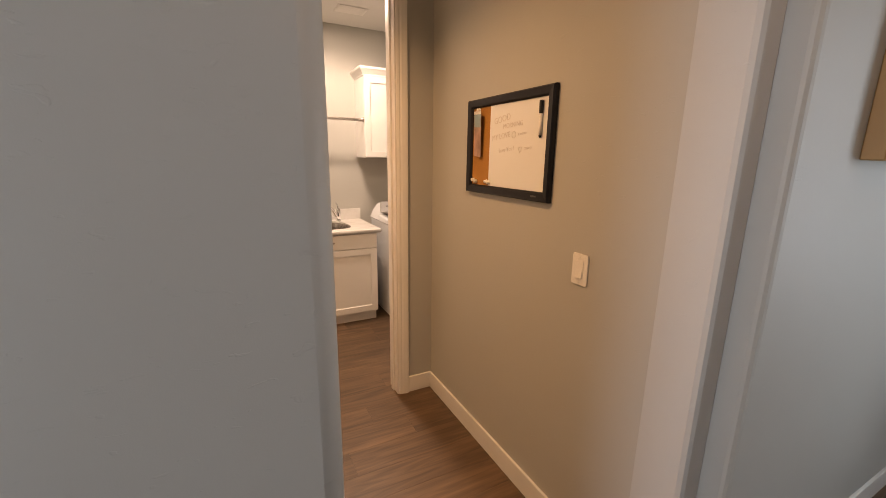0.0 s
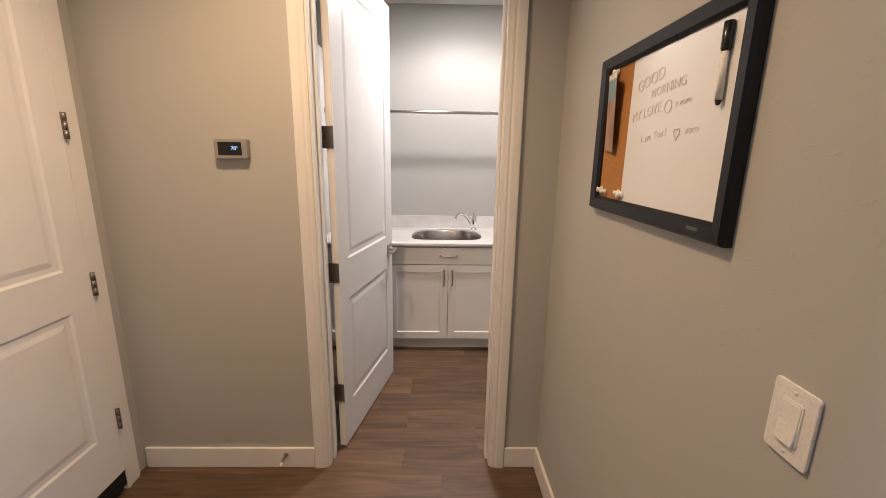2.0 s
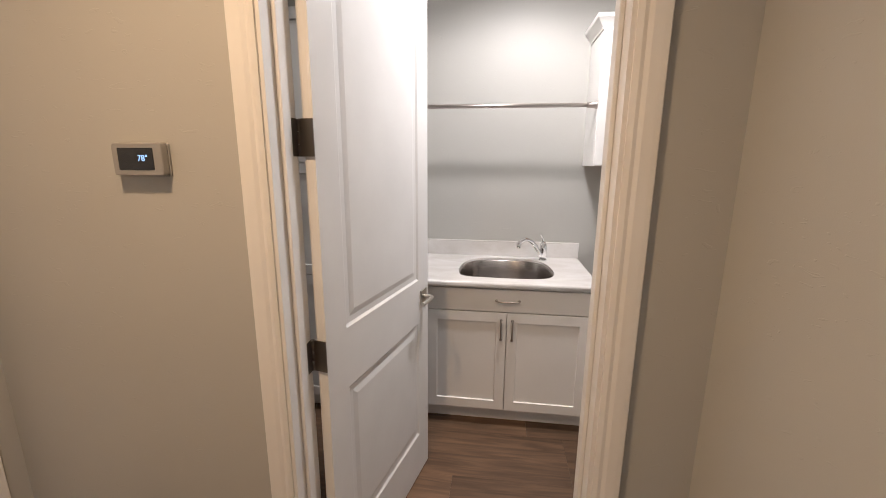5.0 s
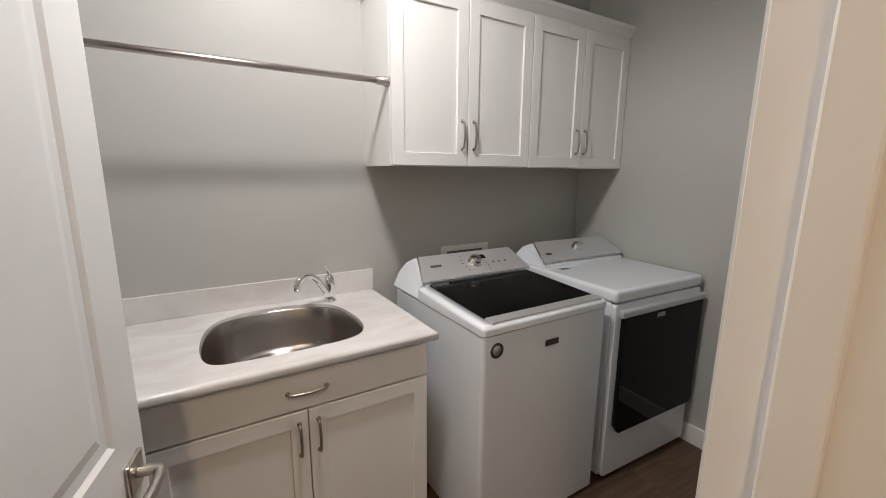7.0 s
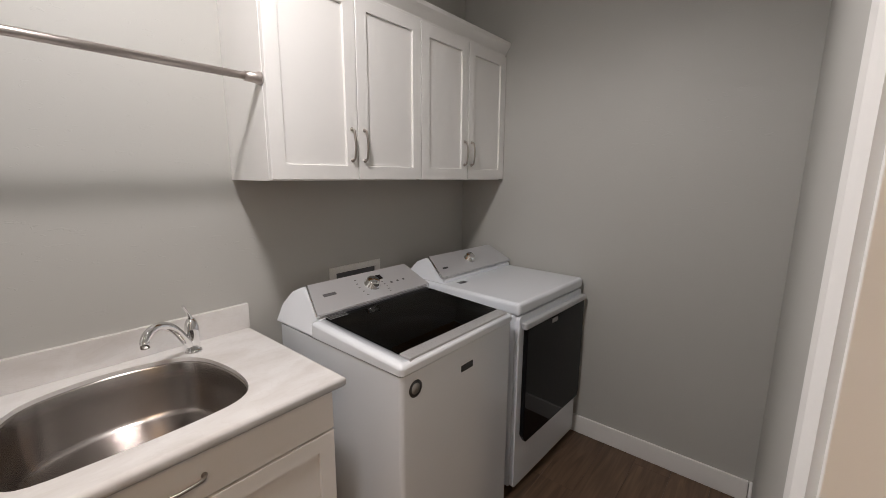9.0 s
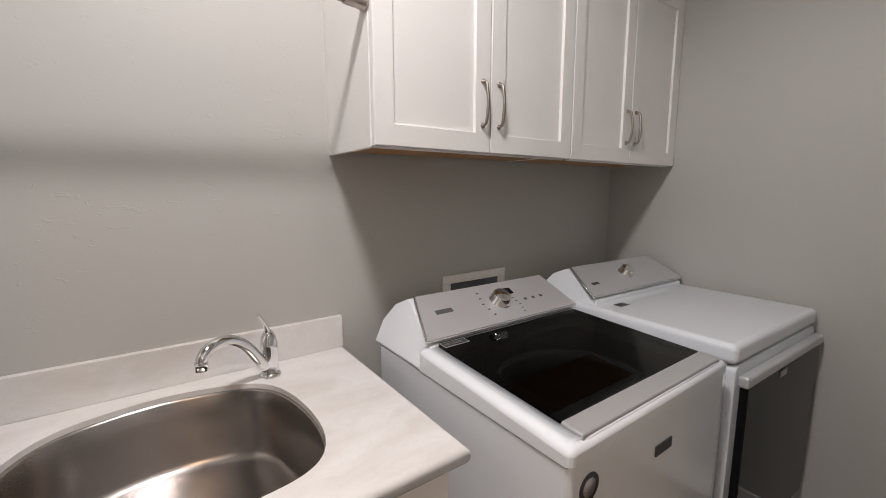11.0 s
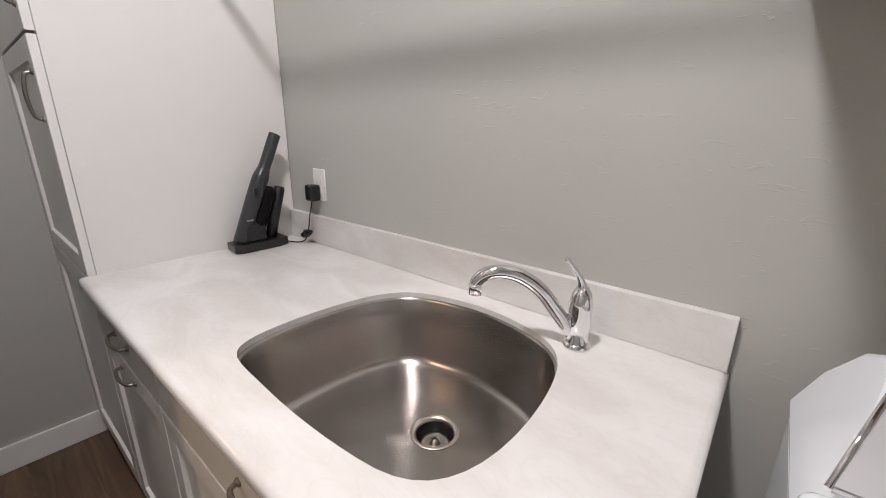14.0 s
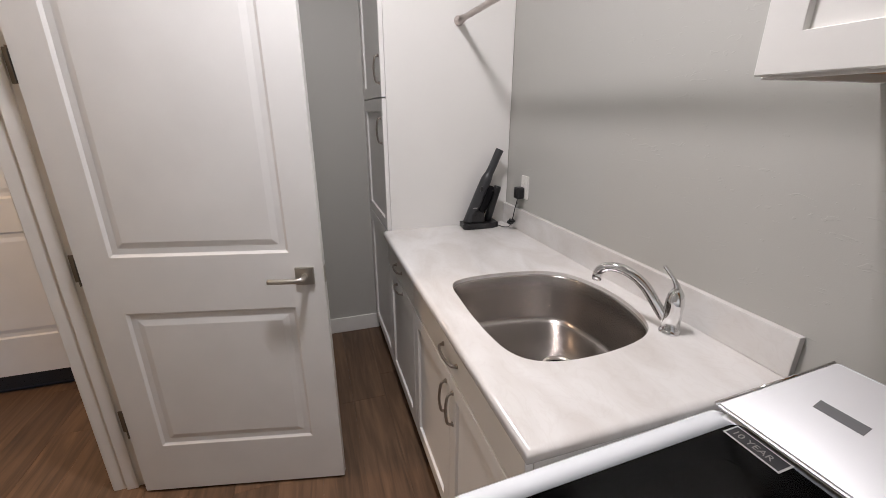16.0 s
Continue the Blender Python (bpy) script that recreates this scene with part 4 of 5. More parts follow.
for k in range(len(vo_)):
    lb.faces.new((vo_[k], vo_[(k + 1) % len(vo_)], vi_[(k + 1) % len(vi_)], vi_[k]))
part("lid_border", lb, BLACK, lid, "black printed border under the glass")
part("lid_rail", box(LX0, LX1, LY0 + 0.002, LY0 + 0.055, 0.972, 0.988, 0.004), RAIL, lid, "silver lid handle rail")
tagp = part("lid_decal", box(LX0 + 0.008, LX0 + 0.095, LY1 - 0.045, LY1 - 0.013, 0.9862, 0.9868), CONSOLE, lid, "silver-edged decal")
part("decal_field", box(LX0 + 0.011, LX0 + 0.092, LY1 - 0.042, LY1 - 0.016, 0.9869, 0.9873), CHARCOAL, tagp)
for ob_ in [o for o in washer.children if o.name.split(".")[0] in ("top_deck", "lid")]:
    for o2 in (ob_, *ob_.children_recursive):
        for v in o2.data.vertices:
            if v.co.z > 0.945:
                v.co.z += max(0.0, v.co.y - AF) * 0.055 - 0.004
spot, cn, plate = console(washer, WX0, WX1, 0.0, 0.0034, 0.9385)
knob(washer, spot(1.326, 0.50, 0.006), cn, 0.034)
plate("display", 1.382, 1.412, 0.62, 0.80, SCREEN)
plate("maker_plate", 1.062, 1.126, 0.48, 0.58, GREYMARK, label="grey lettering bar")
for i in range(5):
    plate("cycle_mark", 1.245 + 0.006 * abs(i - 2), 1.255 + 0.006 * abs(i - 2), 0.18 + i * 0.15, 0.21 + i * 0.15, GREYMARK)
    plate("cycle_mark", 1.390 - 0.004 * abs(i - 2), 1.400 - 0.004 * abs(i - 2), 0.10 + i * 0.10, 0.12 + i * 0.10, GREYMARK)
for i in range(3):
    plate("button", 1.43 + i * 0.04, 1.444 + i * 0.04, 0.38, 0.44, GREYMARK)
part("badge", box(1.276, 1.350, AF - 0.0045, AF - 0.0008, 0.832, 0.858, 0.001), CHARCOAL, washer, "small dark badge")
part("round_sticker", lathe([(0.031, 0.0), (0.031, -0.0008), (0.0, -0.0009)], (1.025, AF - 0.0004, 0.872), "y", 28), CHARCOAL, washer, "round grey sticker")
part("sticker_mark", lathe([(0.020, 0.0), (0.020, -0.0006), (0.0, -0.0007)], (1.025, AF - 0.0016, 0.872), "y", 24), SILVERPLASTIC, washer)
for x in (WX0 + 0.06, WX1 - 0.06):
    for y in (AF + 0.06, AB - 0.06):
        part("foot", lathe([(0.022, 0.0005), (0.022, 0.012), (0.012, 0.014), (0.012, 0.026)], (x, y, 0)), BLACK, washer)

dryer = thing("dryer", "white front-load dryer with black glass door", "dryer")
part("body", box(DX0, DX1, AF + 0.02, AB, 0.025, 0.935, 0.012, 3), ENAMEL, dryer)
part("top", box(DX0 - 0.003, DX1 + 0.003, AF - 0.006, AB, 0.936, 0.998, 0.018, 4), ENAMEL, dryer, "white enamel top")
part("front_frame", prism(rounded_rect(DX0 + 0.004, DX1 - 0.004, 0.03, 0.934, 0.02, 4), "y", AF - 0.004, AF + 0.022, 0.003, 1), ENAMEL, dryer)
ddoor = part("door", prism([(DX0 + 0.045, 0.31), (DX0 + 0.075, 0.265), (DX1 - 0.02, 0.265), (DX1 - 0.004, 0.30), (DX1 - 0.004, 0.868), (DX0 + 0.045, 0.868)], "y", AF - 0.026, AF - 0.002, 0.005, 2), DARKGLASS, dryer, "black glass door")
part("handle_rail", box(DX0 + 0.02, DX1 - 0.006, AF - 0.034, AF - 0.004, 0.870, 0.905, 0.008, 3), CONSOLE, ddoor, "silver door rail")
part("badge", box(2.0, 2.06, AF - 0.0285, AF - 0.0262, 0.835, 0.857), SILVERPLASTIC, ddoor)
spot, cn, plate = console(dryer, DX0, DX1, 0.010)
knob(dryer, spot(2.057, 0.50, 0.006), cn, 0.030)
plate("display", 2.105, 2.135, 0.62, 0.80, SCREEN)
plate("maker_plate", 1.79, 1.835, 0.30, 0.38, CHARCOAL)
part("top_label", box(1.80, 1.86, 2.20, 2.235, 0.9982, 0.9986), CHARCOAL, dryer, "small dark label")
for x in (DX0 + 0.06, DX1 - 0.06):
    for y in (AF + 0.08, AB - 0.06):
        part("foot", lathe([(0.022, 0.0005), (0.022, 0.012), (0.012, 0.014), (0.012, 0.026)], (x, y, 0)), BLACK, dryer)

# the dryer stands a little askew
dryer.matrix_basis = Matrix.Translation((DX0, AF, 0)) @ pose(0, 0, 0, 0, 0, -2.2) @ Matrix.Translation((-DX0, -AF, 0))

# recessed supply box in the wall behind the washer
sbox = thing("supply_box", "white recessed washer supply box in the wall", "supply box")
bm = bmesh.new()
for b in ((1.300, 1.640, 0.945, 0.978), (1.300, 1.640, 1.068, 1.103), (1.300, 1.340, 0.978, 1.068), (1.600, 1.640, 0.978, 1.068)):
    bm_box(bm, b[0], b[1], SINK_Y - 0.008, SINK_Y - 0.0005, b[2], b[3], 0.002)
part("flange", bm, PLASTICWHITE, sbox)
# no depth here: a flat sheet whose dark colour stands for the recess's shade
part("recess", box(1.340, 1.600, SINK_Y - 0.003, SINK_Y - 0.001, 0.978, 1.068), GREYMARK, sbox, "flat dark sheet, recess shade painted behind the supply valves")
for x in (1.395, 1.435):
    part("valve", tube([(x, SINK_Y - 0.004, 1.03), (x, SINK_Y - 0.03, 1.03)], [0.010, 0.008], 10), CHARCOAL, sbox, "small supply valve")


# ---- hall things ----


def writing(text, size, m, mat, parent, name="writing", thick=0.0004):
    """Letters of the built-in font as a mesh part, at the pose m."""
    cu = bpy.data.curves.new(name, "FONT")
    cu.body, cu.size, cu.extrude = text, size, thick
    tmp = bpy.data.objects.new(name, cu)
    scene.collection.objects.link(tmp)
    me = bpy.data.meshes.new_from_object(tmp.evaluated_get(bpy.context.evaluated_depsgraph_get()))
    bpy.data.objects.remove(tmp)
    me.transform(m)
    me.materials.clear()
    me.materials.append(mat)
    ob = new(name, me)
    ob.parent = parent
    return ob


def letters(words, parent):
    """Turns a line of writing into one part a letter."""
    bm = bmesh.new()
    bm.from_mesh(words.data)
    bmesh.ops.remove_doubles(bm, verts=bm.verts[:], dist=1e-6)
    bm.verts.index_update()
    bm.faces.index_update()
    todo = set(bm.verts)
    for seed in bm.verts:
        if seed not in todo:
            continue
        todo.discard(seed)
        island, edge_ = [], [seed]
        while edge_:
            v = edge_.pop()
            island.append(v)
            for e in v.link_edges:
                o = e.other_vert(v)
                if o in todo:
                    todo.discard(o)
                    edge_.append(o)
        one, twin = bmesh.new(), {}
        for v in island:
            twin[v] = one.verts.new(v.co)
        for f in sorted({f for v in island for f in v.link_faces}, key=lambda q: q.index):
            one.faces.new([twin[v] for v in f.verts])
        part("letter", one, INK, parent)
    bm.free()
    bpy.data.objects.remove(words)


# memo board: local x runs along the wall to the reader's right, y up, z out of the wall
BW, BH = 0.632, 0.449
memo = thing("memo_board", "black-framed dry-erase board with cork strip", "memo board")
memo.matrix_basis = Matrix(((0, 0, -1, HALL_R - 0.001), (-1, 0, 0, 0.272), (0, 1, 0, 1.398), (0, 0, 0, 1)))
FW = 0.040
bm = bmesh.new()
outl = [(0, 0), (BW, 0), (BW, BH), (0, BH)]
loops = []
for ins, z in ((0, 0.0), (0, 0.016), (0.006, 0.024), (FW - 0.008, 0.020), (FW, 0.012), (FW, 0.004)):
    loops.append([bm.verts.new(p) for p in ((ins, ins, z), (BW - ins, ins, z), (BW - ins, BH - ins, z), (ins, BH - ins, z))])
for a, b in zip(loops, loops[1:]):
    for k in range(4):
        bm.faces.new((a[k], a[(k + 1) % 4], b[(k + 1) % 4], b[k]))
bmesh.ops.recalc_face_normals(bm, faces=bm.faces[:])
part("frame", bm, BLACKFRAME, memo, "black lacquered frame")
CK = 0.190
part("cork_strip", box(FW, CK, FW, BH - FW, 0.002, 0.007), CORK, memo, "orange-brown cork strip")
part("whiteboard", box(CK, BW - FW, FW, BH - FW, 0.002, 0.008), BOARDWHITE, memo, "glossy white dry-erase panel")
part("maker_mark", box(BW - 0.105, BW - 0.07, 0.014, 0.024, 0.0212, 0.0222), GREYMARK, memo)
for txt, size, x, y, rot in (("GOOD", 0.040, 0.225, 0.322, 8), ("MORNING", 0.030, 0.295, 0.300, 4), ("MY LOVE", 0.034, 0.212, 0.250, 6), ("x xoxo", 0.020, 0.405, 0.268, 4),
                             ("Love You !", 0.026, 0.270, 0.196, 6), ("xoxo", 0.022, 0.455, 0.208, 3)):
    letters(writing(txt, size, pose(x, y, 0.0084, 0, 0, rot), INK, memo), memo)
ring = [(0.378 + 0.014 * math.cos(a), 0.272 + 0.014 * math.sin(a), 0.0088) for a in np.linspace(0, 2 * math.pi, 17)]
part("smile_mark", tube(ring, 0.0009, 5), INK, memo)
hrt = [(0.425 + 0.011 * math.sin(a) ** 3, 0.210 + 0.0009 * (13 * math.cos(a) - 5 * math.cos(2 * a) - 2 * math.cos(3 * a) - math.cos(4 * a)), 0.0088) for a in np.linspace(0, 2 * math.pi, 25)]
part("heart_mark", tube(hrt, 0.0009, 5), INK, memo)
mk = part("marker", tube([(0.556, 0.262, 0.0155), (0.555, 0.345, 0.0155)], 0.0065, 14), PLASTICWHITE, memo, "grey-barrelled marker")
part("marker_cap", tube([(0.555, 0.345, 0.0155), (0.555, 0.350, 0.0155), (0.5545, 0.395, 0.0155)], [0.0065, 0.0088, 0.0086], 14), BLACK, mk, "black marker cap")
part("marker_tip", tube([(0.556, 0.253, 0.0155), (0.556, 0.262, 0.0155)], [0.003, 0.006], 12), BLACK, mk)
POSTER = material("printed_photo", (0.42, 0.26, 0.20), 0.35, vary=0.9, scale=22)
SKYBLUE = material("printed_blue", (0.24, 0.36, 0.42), 0.35, vary=0.4, scale=30)
card = part("photo_card", prism([(0, 0), (0.085, 0), (0.085, 0.215), (0, 0.215)], "z", 0, 0.0006), POSTER, memo, "glossy printed photo card")
card.matrix_basis = pose(0.052, 0.180, 0.009, 3, -9, -3)
part("photo_sky", box(0.004, 0.081, 0.140, 0.200, 0.0007, 0.0010), SKYBLUE, card)
part("photo_margin", box(0.0, 0.085, 0.200, 0.2145, 0.0007, 0.0010), PLASTICWHITE, card)
for x, y in ((0.060, 0.062), (0.083, 0.056), (0.180, 0.060), (0.199, 0.056), (0.095, 0.398)):
    part("push_pin", lathe([(0.010, 0.007), (0.010, 0.011), (0.006, 0.014), (0.008, 0.022), (0.0, 0.023)], (x, y, 0.002), "z", 14), PLASTICWHITE, memo, "clear plastic pin")

# rocker switch on the same wall
sw = thing("light_switch", "white rocker light switch on the hall wall", "light switch")
sw.matrix_basis = Matrix(((0, 0, -1, HALL_R - 0.0006), (-1, 0, 0, -0.5415), (0, 1, 0, 1.174), (0, 0, 0, 1)))
part("cover_plate", prism(rounded_rect(-0.037, 0.037, -0.059, 0.059, 0.006, 3), "z", 0, 0.0055, 0.0016, 2), PLASTICWHITE, sw)
part("rocker_surround", prism(rounded_rect(-0.018, 0.018, -0.035, 0.035, 0.002, 2), "z", 0.005, 0.0072), PLASTICWHITE, sw)
rk = part("rocker", prism([(-0.032, 0.0065), (0.032, 0.0065), (0.032, 0.0078), (0.0, 0.0086), (-0.032, 0.0125)], "x", -0.0155, 0.0155, 0.0006, 1), PLASTICWHITE, sw)
for y in (-0.048, 0.048):
    part("screw", lathe([(0.0035, 0.0054), (0.0035, 0.0062), (0.0, 0.0066)], (0, y, 0), "z", 12), PLASTICWHITE, sw)

# thermostat on the partition
th = thing("thermostat", "silver digital thermostat reading 78 on the wall", "thermostat")
th.matrix_basis = Matrix(((1, 0, 0, -0.593), (0, 0, -1, PART_S - 0.0006), (0, 1, 0, 1.571), (0, 0, 0, 1)))
part("wall_plate", prism(rounded_rect(-0.071, 0.071, -0.042, 0.042, 0.006, 3), "z", 0, 0.006, 0.001, 1), SILVERPLASTIC, th)
part("case", prism(rounded_rect(-0.069, 0.069, -0.040, 0.040, 0.007, 3), "z", 0.006, 0.027, 0.003, 2), SILVERPLASTIC, th)
part("screen", prism(rounded_rect(-0.052, 0.046, -0.026, 0.028, 0.003, 2), "z", 0.0265, 0.0278), SCREEN, th, "dark display")
writing("78°", 0.021, pose(0.002, -0.004, 0.0280), DIGIT, th, "digits")

ds = thing("door_stop", "small spring door stop on the baseboard", "door stop", (-0.470, PART_S - 0.0145, 0.080))
sp = [(0.006 * math.cos(k * 0.9), -0.004 - 0.0011 * k, 0.006 * math.sin(k * 0.9)) for k in range(56)]
part("spring", tube(sp, 0.0012, 5), NICKEL, ds)
part("base", lathe([(0.011, 0.0), (0.011, -0.004), (0.0, -0.005)], (0, 0, 0), "y", 14), NICKEL, ds)
part("tip", lathe([(0.0075, -0.064), (0.009, -0.070), (0.007, -0.080), (0.0, -0.081)], (0, 0, 0), "y", 14), PLASTICWHITE, ds, "white rubber tip")

# recessed ceiling lamps
for x, y, mat, lab in ((0.48, 1.72, LAMPGLOW, "lit round recessed lamp in the laundry ceiling"), (-0.30, -0.02, WARMGLOW, "lit warm recessed lamp in the hall ceiling"), (0.35, -1.95, WARMGLOW, "lit warm recessed lamp in the entry ceiling")):
    cl = thing("ceiling_lamp", lab, "ceiling lamp", (x, y, CEIL))
    part("trim_ring", lathe([(0.128, -0.0005), (0.126, -0.007), (0.104, -0.010), (0.102, -0.002)], (0, 0, 0), "z", 36), TRIM, cl)
    part("lens", lathe([(0.101, -0.0015), (0.101, -0.004), (0.0, -0.004)], (0, 0, 0), "z", 36), mat, cl, "glowing frosted lens")

vent = thing("ceiling_vent", "white slotted supply vent in the laundry ceiling", "vent", (0.72, 2.20, CEIL))
bm = bmesh.new()
for b in ((-0.13, 0.13, -0.09, -0.07), (-0.13, 0.13, 0.07, 0.09), (-0.13, -0.11, -0.07, 0.07), (0.11, 0.13, -0.07, 0.07)):
    bm_box(bm, *b, -0.007, -0.0004, 0.002, 1)
part("frame", bm, TRIM, vent)
# the ceiling is closed here; the duct's shade is painted as a charcoal sheet
part("backing", box(-0.11, 0.11, -0.07, 0.07, -0.0015, -0.0006), CHARCOAL, vent, "charcoal sheet painted as the duct's shade")
for k in range(7):
    sl = part("slat", prism([(-0.006, -0.002), (0.006, -0.009), (0.007, -0.008), (-0.005, -0.001)], "x", -0.11, 0.11), TRIM, vent)
    sl.location = (0, -0.057 + k * 0.019, 0)

# deep wooden frame on the entry wall
pf = thing("picture_frame", "deep brown wooden frame on the entry wall", "picture frame")
for b in ((1.27, 1.32, 1.58, 2.22), (1.86, 1.91, 1.58, 2.22), (1.32, 1.86, 1.58, 1.63), (1.32, 1.86, 2.17, 2.22)):
    part("frame_rail", box(b[0], b[1], SIDE_S - 0.055, SIDE_S - 0.001, b[2], b[3], 0.004, 1), WOODSIDE, pf)
part("picture", box(1.32, 1.86, SIDE_S - 0.022, SIDE_S - 0.004, 1.63, 2.17), CHARCOAL, pf)

# ---- on the counter ----
ol = thing("outlet", "white duplex outlet over the backsplash", "outlet", (-0.428, SINK_Y - 0.0006, 1.140))
part("cover_plate", prism(rounded_rect(-0.036, 0.036, -0.058, 0.058, 0.005, 3), "y", -0.0055, 0.0, 0.0015, 2), PLASTICWHITE, ol)
for z in (-0.02, 0.02):
    part("socket", prism(rounded_rect(-0.017, 0.017, z - 0.015, z + 0.015, 0.007, 4), "y", -0.0072, -0.005), PLASTICWHITE, ol)
pw = thing("power_adapter", "black plug-in charger with a bundled cord", "charger")
part("plug", box(-0.462, -0.416, SINK_Y - 0.050, SINK_Y - 0.008, 1.082, 1.142, 0.009, 3), BLACK, pw)
cord = smooth_line([(-0.440, 2.626, 1.084), (-0.442, 2.622, 1.06), (-0.448, 2.618, 1.03), (-0.452, 2.612, 0.985), (-0.456, 2.606, 0.955), (-0.47, 2.600, 0.930), (-0.50, 2.588, 0.9205), (-0.53, 2.575, 0.9205), (-0.552, 2.560, 0.924)], 6)
part("cord", tube(cord, 0.0024, 7), BLACK, pw)
loopy = []
for k in range(70):
    a = k * 0.55
    loopy.append((-0.462 + 0.026 * math.cos(a) + 0.006 * math.sin(k * 1.7), 2.606 + 0.007 * math.sin(k * 0.9), 0.957 + 0.011 * math.sin(a) + 0.010 * math.cos(a)))
part("cord_bundle", tube(loopy, 0.0023, 6), BLACK, pw)
part("cord_tie", tube([(-0.462, 2.606, 0.945), (-0.462, 2.606, 0.972)], 0.011, 10), BLACK, pw)

# cordless hand vacuum standing in its charging dock; local x away from the wall of the tall cabinet
hv = thing("hand_vacuum", "dark grey cordless hand vacuum in charging dock", "vacuum cleaner", (-0.560, 2.470, CT_Z + 0.0005))
part("dock", prism([(-0.045, -0.098), (0.035, -0.105), (0.052, -0.080), (0.050, 0.060), (0.036, 0.095), (-0.040, 0.098)], "z", 0, 0.030, 0.006, 3), BLACK, hv, "black charging dock")
part("dock_back", prism([(-0.060, 0.03), (0.020, 0.03), (0.015, 0.085), (-0.035, 0.10), (-0.055, 0.075)], "x", -0.030, 0.030, 0.006, 2), BLACK, hv)
body = smooth_line([(0, -0.066, 0.028), (0, -0.040, 0.090), (0, -0.010, 0.160), (0.0, 0.014, 0.215), (0.0, 0.036, 0.262), (0.0, 0.060, 0.310), (0.0, 0.088, 0.372), (0.0, 0.102, 0.402)], 4)
rad = []
for i in range(len(body)):
    f = i / (len(body) - 1)
    rad.append(0.028 if f < 0.55 else max(0.0205, 0.028 - (f - 0.55) * 0.075))
part("housing", tube(body, rad, 18), CHARCOAL, hv, "dark grey tapered housing")
part("dust_cup", tube(smooth_line([(0.004, -0.024, 0.040), (0.004, 0.014, 0.110), (0.004, 0.042, 0.175), (0.004, 0.056, 0.220)], 4), [0.026] * 9 + [0.027, 0.027, 0.022, 0.012], 16), DARKGLASS, hv, "smoky dust cup")
part("trigger", box(0.026, 0.036, -0.014, 0.002, 0.196, 0.222, 0.003), BLACK, hv)
part("nozzle_tool", tube([(0.0, 0.045, 0.028), (0.0, 0.070, 0.120), (0.0, 0.096, 0.205), (0.0, 0.099, 0.215)], [0.020, 0.021, 0.021, 0.017], 14), BLACK, hv, "black crevice tool")
part("badge", box(0.030, 0.0335, -0.050, -0.028, 0.108, 0.113), SILVERPLASTIC, hv)

# washer lid lettering
writing("10 YEAR", 0.017, pose(LX0 + 0.015, LY1 - 0.036, 0.9874 + (LY1 - 0.03 - AF) * 0.055 - 0.004, 3.1, 0, 0), SILVERPLASTIC, lid, "decal_lettering", 0.0002)

# ---- cleaning corner ----
PINK = material("pink_cotton_cover", (0.62, 0.33, 0.30), 0.9, vary=0.06, scale=9, bump=0.3, bump_scale=900)
TURQ = material("turquoise_plastic", (0.02, 0.42, 0.50), 0.35)
NAVY = material("navy_plastic", (0.012, 0.020, 0.13), 0.4)
NAVYPILE = material("navy_microfibre", (0.010, 0.022, 0.16), 0.95, vary=0.3, scale=90, bump=0.8, bump_scale=260)
YELLOW = material("yellow_grip", (0.75, 0.42, 0.05), 0.5)
GREEN = material("olive_fabric", (0.05, 0.085, 0.03), 0.9, vary=0.25, scale=50, bump=0.5, bump_scale=300)
CREAM = material("cream_quilted_cotton", (0.62, 0.52, 0.40), 0.9, vary=0.06, scale=14, bump=0.25, bump_scale=700)
TAUPE = material("taupe_fleece_border", (0.40, 0.35, 0.28), 0.95, vary=0.12, scale=30, bump=0.5, bump_scale=500)
REDTUBE = material("red_anodised_tube", (0.55, 0.05, 0.02), 0.28, 0.6)

rack = thing("mop_rack", "black wall rack with hooks and grips", "rack", (-0.80, PART_N, 1.83))
part("rail", box(-0.33, 0.27, 0.0008, 0.018, -0.022, 0.022, 0.003), BLACK, rack)
for x in (-0.30, -0.20, -0.08):
    part("hook", tube(smooth_line([(x, 0.015, 0.0), (x, 0.04, -0.012), (x, 0.058, -0.004), (x, 0.064, 0.018)], 4), 0.0042, 8), BLACK, rack)
for x in (0.06, 0.17):
    part("grip", tube([(x, 0.016, -0.010), (x, 0.052, -0.010)], [0.030, 0.026], 14), BLACK, rack)


def flat_mop(name, label, top, foot, grip_len, grip_mat, pole_mat, r):
    ob = thing(name, label, "mop")
    a, b = Vector(top), Vector(foot)
    d = (b - a).normalized()
    part("grip", tube([a, a + d * 0.01, a + d * grip_len], [r, r * 1.5, r * 1.35], 12), grip_mat, ob)
    part("pole", tube([a + d * grip_len, b], r, 10), pole_mat, ob)
    return ob, b, d


mop, e, d = flat_mop("flat_mop", "turquoise flat mop leaning on the wall rack", (-0.630, 0.890, 1.815), (-0.560, 1.000, 0.640), 0.26, TURQ, NICKEL, 0.011)
part("joint", tube([e - d * 0.02, e + d * 0.06], [0.014, 0.018], 12), TURQ, mop)
hd = part("head", box(-0.19, 0.19, -0.055, 0.055, -0.012, 0.006, 0.006, 3), TURQ, mop, "turquoise flat mop head")
hd.matrix_basis = pose(-0.555, 0.990, 0.570, 24, 10, 150)
part("clip", box(-0.13, -0.07, -0.02, 0.02, 0.006, 0.011, 0.002), TURQ, hd)
part("clip", box(0.07, 0.13, -0.02, 0.02, 0.006, 0.011, 0.002), TURQ, hd)
part("pad", box(-0.185, 0.185, -0.050, 0.050, -0.024, -0.012, 0.004), PLASTICWHITE, hd, "pale mop pad")

